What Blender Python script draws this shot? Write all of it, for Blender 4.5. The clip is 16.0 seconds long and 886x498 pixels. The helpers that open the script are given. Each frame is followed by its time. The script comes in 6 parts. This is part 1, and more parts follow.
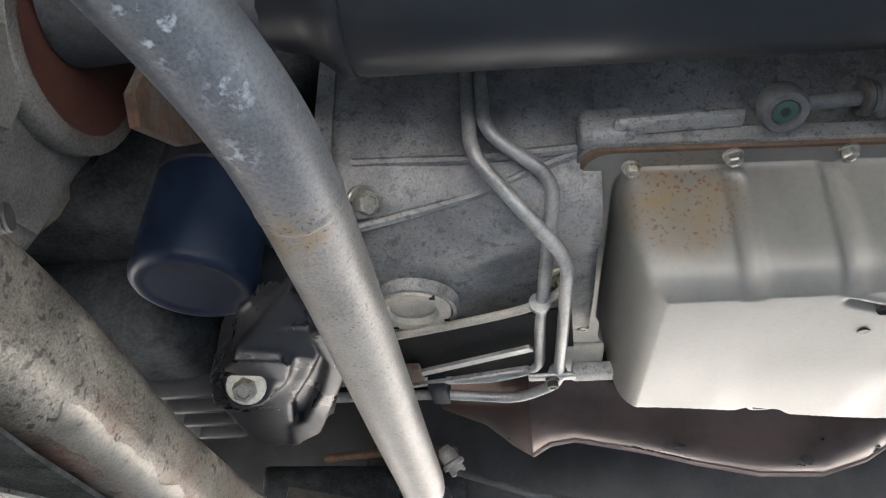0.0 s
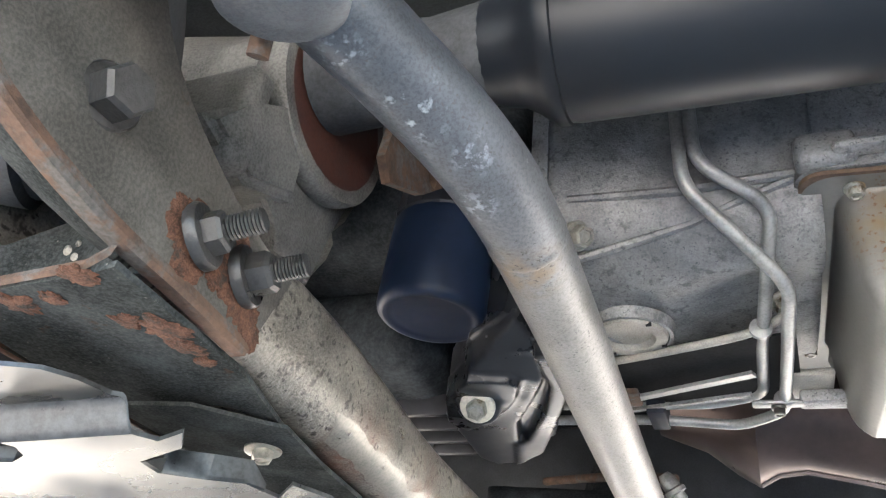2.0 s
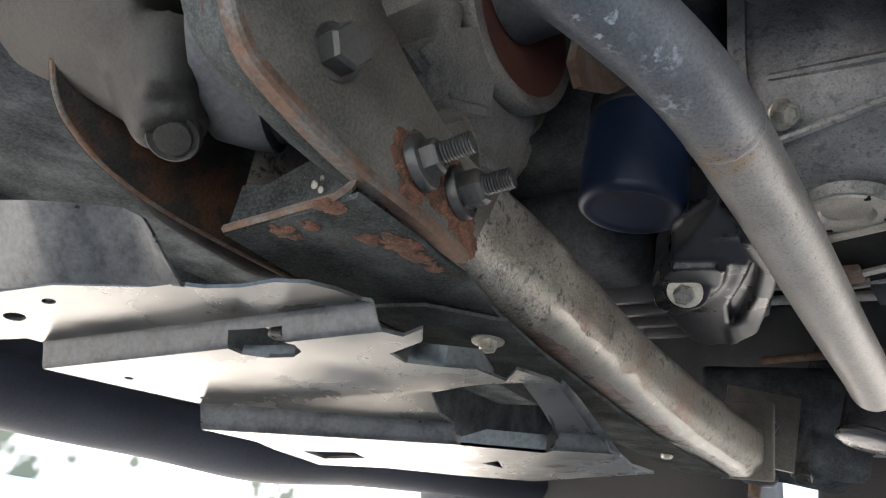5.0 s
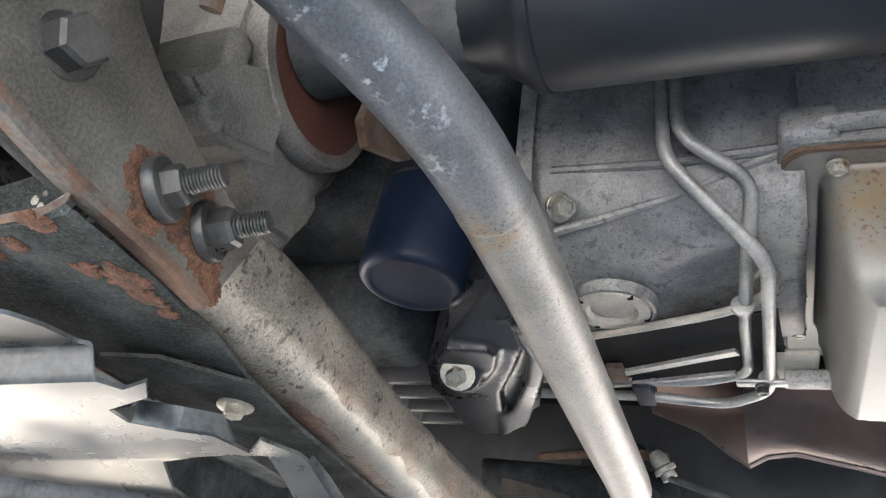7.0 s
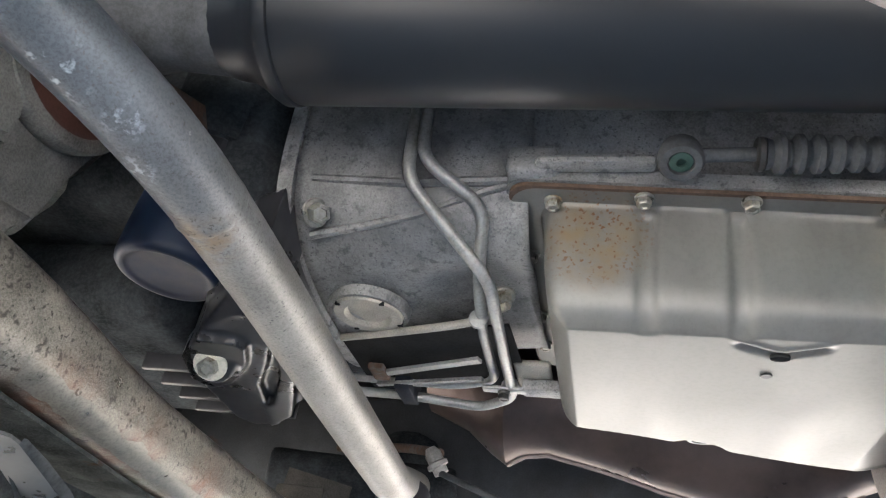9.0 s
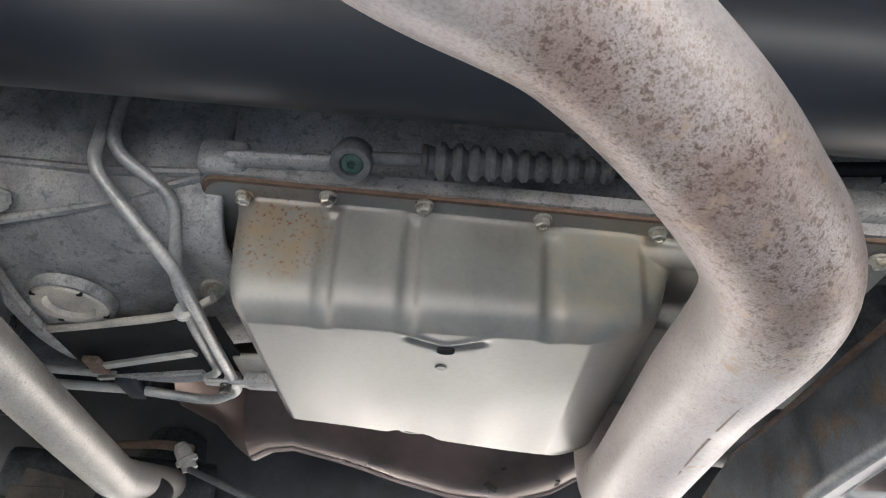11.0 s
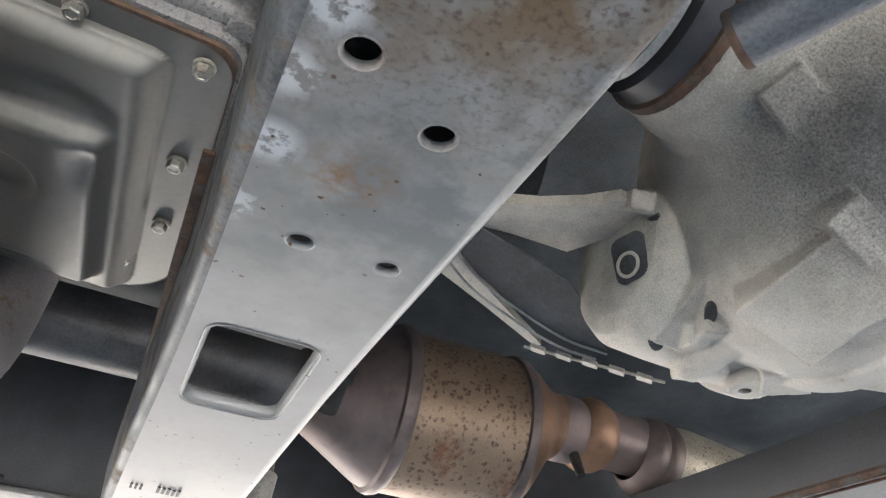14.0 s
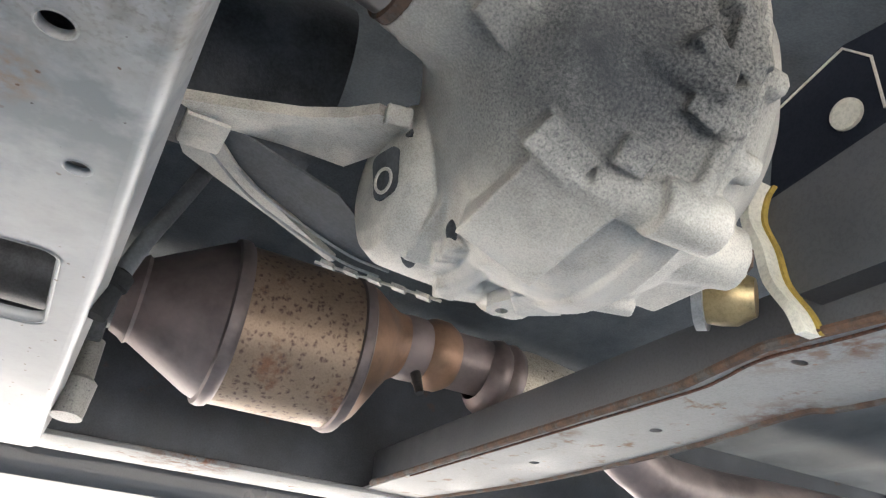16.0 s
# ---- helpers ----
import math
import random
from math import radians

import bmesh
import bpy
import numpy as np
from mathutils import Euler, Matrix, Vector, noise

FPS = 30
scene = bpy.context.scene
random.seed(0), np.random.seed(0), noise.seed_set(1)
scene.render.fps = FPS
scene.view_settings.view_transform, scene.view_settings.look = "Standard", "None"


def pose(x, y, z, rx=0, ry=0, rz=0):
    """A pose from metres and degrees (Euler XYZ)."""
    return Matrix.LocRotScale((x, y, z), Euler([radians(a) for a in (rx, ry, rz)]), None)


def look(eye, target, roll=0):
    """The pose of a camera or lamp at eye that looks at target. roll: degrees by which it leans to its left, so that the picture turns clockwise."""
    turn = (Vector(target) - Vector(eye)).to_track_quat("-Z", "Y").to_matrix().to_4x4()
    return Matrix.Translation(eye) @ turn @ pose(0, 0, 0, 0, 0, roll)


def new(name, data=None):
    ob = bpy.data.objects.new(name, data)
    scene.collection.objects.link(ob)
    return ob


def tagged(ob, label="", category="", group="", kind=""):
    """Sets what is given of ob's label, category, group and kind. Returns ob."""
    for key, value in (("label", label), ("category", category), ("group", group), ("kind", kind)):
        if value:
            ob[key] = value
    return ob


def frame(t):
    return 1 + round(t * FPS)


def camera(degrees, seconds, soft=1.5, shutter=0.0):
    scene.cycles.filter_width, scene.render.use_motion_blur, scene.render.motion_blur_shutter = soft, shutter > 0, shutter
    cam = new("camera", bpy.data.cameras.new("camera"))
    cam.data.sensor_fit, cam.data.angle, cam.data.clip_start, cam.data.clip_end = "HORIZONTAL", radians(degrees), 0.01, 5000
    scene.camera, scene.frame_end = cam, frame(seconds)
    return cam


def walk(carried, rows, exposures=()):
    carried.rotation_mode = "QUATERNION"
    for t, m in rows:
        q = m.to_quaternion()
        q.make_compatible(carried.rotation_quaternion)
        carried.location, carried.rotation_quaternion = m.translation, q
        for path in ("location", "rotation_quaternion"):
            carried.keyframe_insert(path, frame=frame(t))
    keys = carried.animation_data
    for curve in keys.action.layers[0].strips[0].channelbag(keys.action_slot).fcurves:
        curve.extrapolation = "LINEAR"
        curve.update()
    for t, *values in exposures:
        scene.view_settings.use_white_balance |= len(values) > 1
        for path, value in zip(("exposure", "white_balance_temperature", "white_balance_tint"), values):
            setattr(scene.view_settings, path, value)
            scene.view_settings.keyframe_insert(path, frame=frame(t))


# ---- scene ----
cam = camera(62.3, 16.0, soft=1.25)
EXPO = 2.9
METRES, EYE, TILT, LEAN, TURN = 0.8, 0.22, 31.0, 0.0, 7.0
ROWS = [
    (0.0, 0.0, 0.0, 0.0, 0.0, 0.0, -0.0),
    (0.5, -0.0032, -0.0266, 0.0046, 8.03, 1.81, 0.48),
    (1.0, -0.0044, -0.0368, 0.0054, 9.65, 2.12, 0.88),
    (1.5, -0.0052, -0.0436, 0.0031, 12.2, 2.27, 1.16),
    (2.0, -0.0052, -0.0525, 0.0043, 15.89, 2.29, 1.61),
    (2.5, -0.0017, -0.0703, 0.0096, 23.28, 0.19, 3.13),
    (3.0, 0.0038, -0.0838, 0.016, 27.74, -2.65, 5.21),
    (3.5, 0.0073, -0.0884, 0.019, 30.28, -4.25, 6.74),
    (4.0, 0.0075, -0.0933, 0.0171, 31.64, -4.69, 7.18),
    (6.5, 0.0173, -0.0634, -0.0022, 24.96, -5.47, 4.55),
    (7.0, 0.0294, -0.0451, -0.0061, 17.57, 0.65, -0.13),
    (7.5, 0.0631, -0.0498, -0.0101, 15.9, 2.07, -4.39),
    (8.0, 0.0999, -0.0549, -0.0036, 12.04, 0.15, -5.63),
    (8.5, 0.1205, -0.0575, 0.0055, 9.41, 0.11, -5.51),
    (11.0, 0.2733, -0.0677, 0.0248, -4.38, 1.3, -6.88),
    (11.5, 0.3433, -0.0283, 0.0032, -8.76, 1.64, -8.59),
    (12.0, 0.4131, -0.0119, -0.0094, -12.12, 2.47, -10.95),
    (12.5, 0.4773, 0.0076, -0.0235, -16.61, 3.57, -14.22),
    (13.0, 0.5459, 0.0064, -0.031, -20.41, 4.85, -16.79),
    (13.5, 0.6178, 0.0096, -0.0351, -24.0, 6.1, -18.44),
    (14.0, 0.6544, 0.0049, -0.0334, -25.68, 6.31, -19.86),
    (14.5, 0.691, -0.0083, -0.0331, -27.14, 6.74, -21.36),
    (15.0, 0.7162, -0.0352, -0.0179, -28.12, 6.75, -22.38),
    (15.5, 0.7527, -0.0544, -0.0023, -28.6, 6.2, -22.83),
    (16.0, 0.7795, -0.0545, 0.0093, -30.11, 2.2, -22.08),
]
walk(cam, [(t, pose(0, 0, EYE, TILT, LEAN, TURN) @ pose(METRES * x, METRES * y, METRES * z, 90 + pitch, roll, yaw)) for t, x, y, z, yaw, pitch, roll in ROWS],
     exposures=[(0.0, EXPO + 0.42), (0.5, EXPO + 0.85), (1.0, EXPO + 0.92), (2.0, EXPO + 0.87), (2.5, EXPO + 0.85), (3.0, EXPO + 0.45), (4.0, EXPO + 0.0), (6.5, EXPO - 0.2), (7.0, EXPO + 0.75), (7.5, EXPO + 1.05), (8.5, EXPO + 0.65), (11.0, EXPO + 0.32), (12.5, EXPO + 0.05), (13.5, EXPO + 0.17), (15.0, EXPO + 0.25), (16.0, EXPO + 0.33)])

# ---------------------------------------------------------------- light
world = bpy.data.worlds.new("sky")
scene.world = world
world.use_nodes = True
wn, wl = world.node_tree.nodes, world.node_tree.links
sky = wn.new("ShaderNodeTexSky")
sky.sky_type, sky.sun_disc = "NISHITA", False
sky.sun_elevation, sky.sun_rotation = radians(50), radians(283)
wl.new(sky.outputs[0], wn["Background"].inputs[0])
wn["Background"].inputs[1].default_value = 0.135
sun_data = bpy.data.lights.new("sun", "SUN")
sun_data.energy, sun_data.angle, sun_data.color = 4.2, radians(0.6), (1.0, 0.94, 0.86)
sun = new("sun", sun_data)
sun.matrix_world = look((-0.65, 0.15, 0.80), (0, 0, 0))


# ---------------------------------------------------------------- materials
def ramp(nt, fac, stops):
    r = nt.nodes.new("ShaderNodeValToRGB")
    els = r.color_ramp.elements
    while len(els) < len(stops):
        els.new(0.5)
    for e, (p, c) in zip(els, stops):
        e.position, e.color = p, (*c, 1) if len(c) == 3 else c
    nt.links.new(fac, r.inputs[0])
    return r.outputs[0]


def mix(nt, fac, a, b, mode="MIX"):
    m = nt.nodes.new("ShaderNodeMix")
    m.data_type, m.blend_type = "RGBA", mode
    for sock, v in ((m.inputs[0], fac), (m.inputs[6], a), (m.inputs[7], b)):
        if isinstance(v, (int, float)):
            sock.default_value = v
        elif isinstance(v, tuple):
            sock.default_value = (*v, 1)
        else:
            nt.links.new(v, sock)
    return m.outputs[2]


def noise_tex(nt, co, scale, detail=4, rough=0.6, stretch=None):
    n = nt.nodes.new("ShaderNodeTexNoise")
    n.inputs["Scale"].default_value, n.inputs["Detail"].default_value, n.inputs["Roughness"].default_value = scale, detail, rough
    if stretch:
        mp = nt.nodes.new("ShaderNodeMapping")
        mp.inputs["Scale"].default_value = stretch
        nt.links.new(co, mp.inputs[0])
        co = mp.outputs[0]
    nt.links.new(co, n.inputs["Vector"])
    return n.outputs[0]


def material(name, base, rough=0.5, metal=0.0, dark=0.6, light=1.25, scale=14.0, grain=380.0, bump=0.15, grain_mix=0.25,
             spots=None, stain=None, coat=0.0, stretch=None, rough_var=0.15, spec=0.5):
    """base colour with broad stains, fine grain, optional spots (colour, scale, threshold) and a second stain (colour, scale, threshold)."""
    m = bpy.data.materials.new(name)
    m.use_nodes = True
    nt = m.node_tree
    b = nt.nodes["Principled BSDF"]
    co = nt.nodes.new("ShaderNodeNewGeometry").outputs["Position"]
    broad = noise_tex(nt, co, scale, 5, 0.62, stretch)
    fine = noise_tex(nt, co, grain, 3, 0.7)
    lo, hi = tuple(c * dark for c in base), tuple(min(c * light, 0.95) for c in base)
    col = ramp(nt, broad, [(0.36, lo), (0.5, base), (0.64, hi)])
    col = mix(nt, grain_mix, col, ramp(nt, fine, [(0.40, tuple(c * 0.45 for c in base)), (0.5, base), (0.62, hi)]))
    rmask = None
    if stain:
        c2, sc, th = stain
        sm = ramp(nt, noise_tex(nt, co, sc, 6, 0.65), [(th, (0, 0, 0)), (th + 0.09, (1, 1, 1))])
        c2v = ramp(nt, fine, [(0.35, tuple(c * 0.6 for c in c2)), (0.65, c2)])
        col = mix(nt, sm, col, c2v)
        rmask = sm
    if spots:
        c3, sc, th = spots
        sp = ramp(nt, noise_tex(nt, co, sc, 3, 0.55), [(th, (0, 0, 0)), (th + 0.11, (1, 1, 1))])
        col = mix(nt, sp, col, c3)
    nt.links.new(col, b.inputs["Base Color"])
    rr = ramp(nt, broad, [(0.3, (max(rough - rough_var, 0.05),) * 3), (0.7, (min(rough + rough_var, 1),) * 3)])
    if rmask is not None:
        rr = mix(nt, rmask, rr, (0.85, 0.85, 0.85))
        mm = mix(nt, rmask, (metal,) * 3, (0.0, 0.0, 0.0))
        nt.links.new(mm, b.inputs["Metallic"])
    else:
        b.inputs["Metallic"].default_value = metal
    nt.links.new(rr, b.inputs["Roughness"])
    b.inputs["Coat Weight"].default_value = coat
    b.inputs["Specular IOR Level"].default_value = spec
    if bump:
        bp = nt.nodes.new("ShaderNodeBump")
        bp.inputs["Strength"].default_value, bp.inputs["Distance"].default_value = bump, 0.0012
        nt.links.new(mix(nt, 0.6, broad, fine), bp.inputs["Height"])
        pits = nt.nodes.new("ShaderNodeBump")
        pits.inputs["Strength"].default_value, pits.inputs["Distance"].default_value = min(bump * 1.4, 1.0), 0.0007
        nt.links.new(noise_tex(nt, co, grain * 0.33, 4, 0.6), pits.inputs["Height"])
        nt.links.new(bp.outputs[0], pits.inputs["Normal"])
        nt.links.new(pits.outputs[0], b.inputs["Normal"])
    return m


RUST, RUST_DARK = (0.30, 0.115, 0.045), (0.12, 0.05, 0.025)
M_PIPE1 = material("weathered_grey_pipe", (0.275, 0.271, 0.266), 0.46, 0.45, dark=0.72, light=1.25, scale=20, grain=600, grain_mix=0.35, bump=0.22, rough_var=0.08)
def grime_and_shade(m, centre, r0, r1, colour, scale, lo, hi, pit=None, matte=False):
    """Tints a thing round one place, for soot, rust, scuffs or painted shade, broken up by noise; pit: colour and scale
    of fine specks in it.
    """
    nt = m.node_tree
    b = nt.nodes["Principled BSDF"]
    col = b.inputs["Base Color"].links[0].from_socket
    co = nt.nodes.new("ShaderNodeNewGeometry").outputs["Position"]
    d = nt.nodes.new("ShaderNodeVectorMath")
    d.operation = "DISTANCE"
    nt.links.new(co, d.inputs[0])
    d.inputs[1].default_value = centre
    near = ramp(nt, d.outputs["Value"], [(r0, (1, 1, 1)), (r1, (0, 0, 0))])
    cloud = mix(nt, 1.0, near, ramp(nt, noise_tex(nt, co, scale, 5, 0.6), [(lo, (0, 0, 0)), (hi, (1, 1, 1))]), "MULTIPLY")
    col = mix(nt, cloud, col, colour)
    if pit:
        pits = mix(nt, 1.0, near, ramp(nt, noise_tex(nt, co, pit[1], 3, 0.6), [(0.50, (0, 0, 0)), (0.72, (1, 1, 1))]), "MULTIPLY")
        col = mix(nt, pits, col, pit[0])
    nt.links.new(col, b.inputs["Base Color"])
    if matte:
        rr = b.inputs["Roughness"].links[0].from_socket
        nt.links.new(mix(nt, cloud, rr, (0.9, 0.9, 0.9)), b.inputs["Roughness"])
        metal = b.inputs["Metallic"]
        before = metal.links[0].from_socket if metal.links else (metal.default_value,) * 3
        nt.links.new(mix(nt, cloud, before, (0.0, 0.0, 0.0)), metal)
    return m


def dots(m, colour, scale, radius, keep, soft=0.12, zone=None, wobble=0.5):
    """Adds small roundish specks; scale: cells a metre, keep: share of cells with a speck, zone: (place, r0, r1) or none."""
    nt = m.node_tree
    b = nt.nodes["Principled BSDF"]
    col = b.inputs["Base Color"].links[0].from_socket
    co = nt.nodes.new("ShaderNodeNewGeometry").outputs["Position"]
    n = nt.nodes.new("ShaderNodeTexNoise")
    n.inputs["Scale"].default_value = scale * 1.3
    nt.links.new(co, n.inputs["Vector"])
    w = nt.nodes.new("ShaderNodeVectorMath")
    w.operation = "MULTIPLY_ADD"
    nt.links.new(n.outputs["Color"], w.inputs[0])
    w.inputs[1].default_value = (wobble / scale,) * 3
    nt.links.new(co, w.inputs[2])
    v = nt.nodes.new("ShaderNodeTexVoronoi")
    v.inputs["Scale"].default_value = scale
    nt.links.new(w.outputs[0], v.inputs["Vector"])
    mask = ramp(nt, v.outputs["Distance"], [(radius, (1, 1, 1)), (radius + soft, (0, 0, 0))])
    mask = mix(nt, 1.0, mask, ramp(nt, v.outputs["Color"], [(1 - keep, (0, 0, 0)), (1 - keep + 0.05, (1, 1, 1))]), "MULTIPLY")
    if zone:
        d = nt.nodes.new("ShaderNodeVectorMath")
        d.operation = "DISTANCE"
        nt.links.new(co, d.inputs[0])
        d.inputs[1].default_value = zone[0]
        mask = mix(nt, 1.0, mask, ramp(nt, d.outputs["Value"], [(zone[1], (1, 1, 1)), (zone[2], (0, 0, 0))]), "MULTIPLY")
    nt.links.new(mix(nt, mask, col, colour), b.inputs["Base Color"])
    return m


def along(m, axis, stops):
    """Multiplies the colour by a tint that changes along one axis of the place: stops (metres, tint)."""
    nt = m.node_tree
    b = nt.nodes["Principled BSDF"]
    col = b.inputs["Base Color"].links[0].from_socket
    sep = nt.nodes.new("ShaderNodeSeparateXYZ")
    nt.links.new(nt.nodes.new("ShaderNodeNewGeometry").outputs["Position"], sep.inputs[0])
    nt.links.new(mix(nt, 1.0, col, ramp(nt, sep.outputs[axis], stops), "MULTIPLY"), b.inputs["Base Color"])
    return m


def speckled_pipe():
    """Pale aluminised steel; brown scale and dark pits lie thickest round the bend."""
    m = material("aluminised_pipe", (0.37, 0.336, 0.325), 0.46, 0.22, dark=0.78, light=1.12, scale=16, grain=500, grain_mix=0.3, bump=0.3)
    for c, r0, r1 in (((0.262, 0.150, 0.392), 0.01, 0.06), ((0.320, 0.190, 0.376), 0.015, 0.065), ((0.365, 0.232, 0.366), 0.015, 0.065), ((0.392, 0.275, 0.364), 0.015, 0.06)):
        grime_and_shade(m, c, r0, r1, (0.20, 0.135, 0.105), 26, 0.12, 0.7, ((0.09, 0.06, 0.05), 900))
        dots(m, (0.17, 0.12, 0.095), 800, 0.18, 0.35, 0.4, (c, r0 + 0.01, r1), 1.8)
        dots(m, (0.10, 0.062, 0.045), 300, 0.26, 0.5, 0.3, (c, r0 + 0.006, r1 * 0.86), 2.4)
    dots(m, (0.20, 0.14, 0.105), 260, 0.12, 0.22, 0.16, None, 2.4)
    dots(m, (0.30, 0.22, 0.16), 90, 0.16, 0.22, 0.3, None, 2.4)
    return m


M_PIPE2 = speckled_pipe()
M_SHAFT = material("dark_painted_shaft", (0.012, 0.0150, 0.020), 0.42, 0.0, dark=0.92, light=1.1, grain=160, grain_mix=0.03, scale=5, bump=0.0, spec=0.42, rough_var=0.0)
M_CAST = material("dirty_cast_aluminium", (0.285, 0.284, 0.282), 0.55, 0.4, dark=0.5, light=1.4, scale=26, grain=600, grain_mix=0.3, bump=0.6, stain=((0.18, 0.18, 0.182), 90, 0.56))
M_CASE = material("transfer_case_alloy", (0.46, 0.432, 0.378), 0.55, 0.2, dark=0.66, light=1.25, scale=30, grain=900, grain_mix=0.34, bump=0.5)
M_PAN = material("zinc_plated_pan", (0.165, 0.163, 0.153), 0.42, 0.35, dark=0.80, light=1.15, grain=260, grain_mix=0.12, scale=18, stretch=(1, 0.35, 0.35), bump=0.04, rough_var=0.09, spec=0.6)
M_BOLT = material("zinc_bolt", (0.38, 0.37, 0.33), 0.4, 0.7, scale=60, bump=0.1, stain=((0.2, 0.15, 0.09), 60, 0.58))
M_BOLT_DARK = material("greasy_bolt", (0.06, 0.058, 0.056), 0.4, 0.5, scale=70, bump=0.3)
M_FRAME = material("dusty_black_frame", (0.044, 0.0475, 0.047), 0.9, 0.0, dark=0.5, light=1.8, scale=26, grain=600, grain_mix=0.4, stain=((0.07, 0.038, 0.024), 34, 0.64), bump=0.35, spec=0.0)
M_BRACKET = material("dusty_bracket_paint", (0.072, 0.068, 0.060), 0.5, 0.0, dark=0.6, light=1.6, scale=26, grain=600, grain_mix=0.4, stain=((0.12, 0.07, 0.045), 34, 0.66), bump=0.35, spec=0.3)
M_TUBE = material("scraped_crossmember", (0.190, 0.177, 0.153), 0.42, 0.5, dark=0.5, light=1.5, scale=34, grain=600, grain_mix=0.45, stain=((0.23, 0.215, 0.185), 40, 0.60), bump=0.6)
M_WORN = material("scraped_bare_steel", (0.22, 0.208, 0.182), 0.40, 0.7, dark=0.6, light=1.2, scale=60, grain=500, grain_mix=0.4, bump=0.12)
M_RUST = material("rust", (0.088, 0.043, 0.028), 0.9, 0.0, dark=0.35, light=1.9, scale=160, grain=1100, grain_mix=0.5, stain=((0.045, 0.036, 0.03), 110, 0.54), bump=0.9, spec=0.2)
M_RUST_EDGE = material("rusty_edge", (0.085, 0.049, 0.032), 0.85, 0.0, dark=0.4, light=1.5, scale=60, bump=0.5, stain=((0.10, 0.09, 0.08), 50, 0.5))
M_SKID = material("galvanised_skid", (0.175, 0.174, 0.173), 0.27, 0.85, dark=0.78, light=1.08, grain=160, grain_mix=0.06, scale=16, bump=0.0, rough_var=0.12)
# spangled zinc of steep faces, darkened because they mirror shaded ground
M_SKIDSHADE = material("shaded_spangled_zinc", (0.058, 0.061, 0.064), 0.4, 0.6, dark=0.6, light=1.4, scale=70, grain=300, grain_mix=0.3, bump=0.1)
M_BLACK = material("satin_black_casting", (0.028, 0.029, 0.033), 0.33, 0.0, dark=0.7, light=1.6, grain=160, grain_mix=0.06, scale=14, bump=0.0, spec=0.35)
M_DARK = material("grimy_and_shaded_metal", (0.062, 0.066, 0.070), 0.6, 0.0, dark=0.5, light=1.6, scale=20, bump=0.3, spec=0.2)
M_AXLE = material("grimy_axle_casting", (0.034, 0.032, 0.029), 0.6, 0.15, dark=0.55, light=1.4, scale=18, grain=500, grain_mix=0.3, bump=0.4, spec=0.25)
M_DIFF = material("dusty_brown_casting", (0.215, 0.208, 0.194), 0.6, 0.2, dark=0.5, light=1.4, scale=22, grain=600, grain_mix=0.4, bump=0.5, spec=0.3)
M_FILTER = material("blue_enamel", (0.006, 0.014, 0.036), 0.45, 0.0, dark=0.75, light=1.3, grain=160, grain_mix=0.06, scale=20, bump=0.0, spec=0.4)
M_RUBBER = material("black_rubber_and_shade", (0.022, 0.0225, 0.0235), 0.8, 0.0, scale=30, bump=0.15, spec=0.03)
M_RED = material("rust_red_seal", (0.085, 0.036, 0.027), 0.5, 0.0, dark=0.6, scale=40, bump=0.2)
M_LINE = material("steel_line", (0.33, 0.33, 0.322), 0.45, 0.45, scale=30, bump=0.1)
# worn black paint patches, plus the front face's shade in the base colour
M_XMDARK = material("worn_shaded_web", (0.088, 0.096, 0.102), 0.45, 0.25, dark=0.5, light=1.6, scale=30, grain_mix=0.35, stain=((0.17, 0.125, 0.085), 26, 0.54), bump=0.25)
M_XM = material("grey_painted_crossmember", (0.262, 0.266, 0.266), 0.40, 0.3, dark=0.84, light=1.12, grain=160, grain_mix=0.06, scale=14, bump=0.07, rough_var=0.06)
M_CAT = material("heat_stained_steel", (0.20, 0.160, 0.150), 0.50, 0.50, dark=0.55, light=1.4, grain=160, grain_mix=0.06, scale=9, bump=0.14)
M_CATSPOT = material("spotted_heat_shield", (0.30, 0.215, 0.15), 0.45, 0.55, dark=0.75, light=1.2, scale=18, grain=500, grain_mix=0.2, stain=((0.24, 0.12, 0.07), 22, 0.60), bump=0.12)
M_CATWARM = material("orange_heat_tint", (0.28, 0.170, 0.110), 0.48, 0.55, dark=0.6, light=1.35, grain=160, grain_mix=0.06, scale=16, bump=0.12)
M_HEAT = material("browned_heat_shield", (0.085, 0.062, 0.056), 0.36, 0.7, dark=0.7, light=1.3, grain=160, grain_mix=0.06, scale=12, bump=0.0)
M_CHASSIS = material("hazy_chassis_paint", (0.055, 0.060, 0.066), 0.6, 0.0, dark=0.6, light=1.5, scale=14, grain=400, stain=((0.15, 0.075, 0.045), 11, 0.62), bump=0.3)
M_ENGINE = material("oily_engine_black", (0.044, 0.049, 0.053), 0.9, 0.0, dark=0.5, light=1.8, scale=20, grain=300, grain_mix=0.3, bump=0.3, spec=0.0)
M_ARM = material("rust_stained_arm", (0.026, 0.023, 0.021), 0.65, 0.0, dark=0.6, light=1.5, scale=24, grain=500, grain_mix=0.35, stain=((0.075, 0.040, 0.026), 26, 0.50), bump=0.35, spec=0.05)
M_SOOT = material("sooty_link_pipe", (0.115, 0.117, 0.12), 0.5, 0.45, dark=0.6, light=1.4, scale=20, grain=400, bump=0.2)
M_RAIL = material("worn_grey_rail", (0.20, 0.197, 0.192), 0.55, 0.15, dark=0.7, light=1.25, scale=16, grain=500, stain=((0.20, 0.115, 0.07), 30, 0.60), bump=0.35)
M_UNDER = material("underbody_coating", (0.080, 0.088, 0.092), 0.7, 0.0, dark=0.6, light=1.5, scale=8, bump=0.4, spec=0.2)
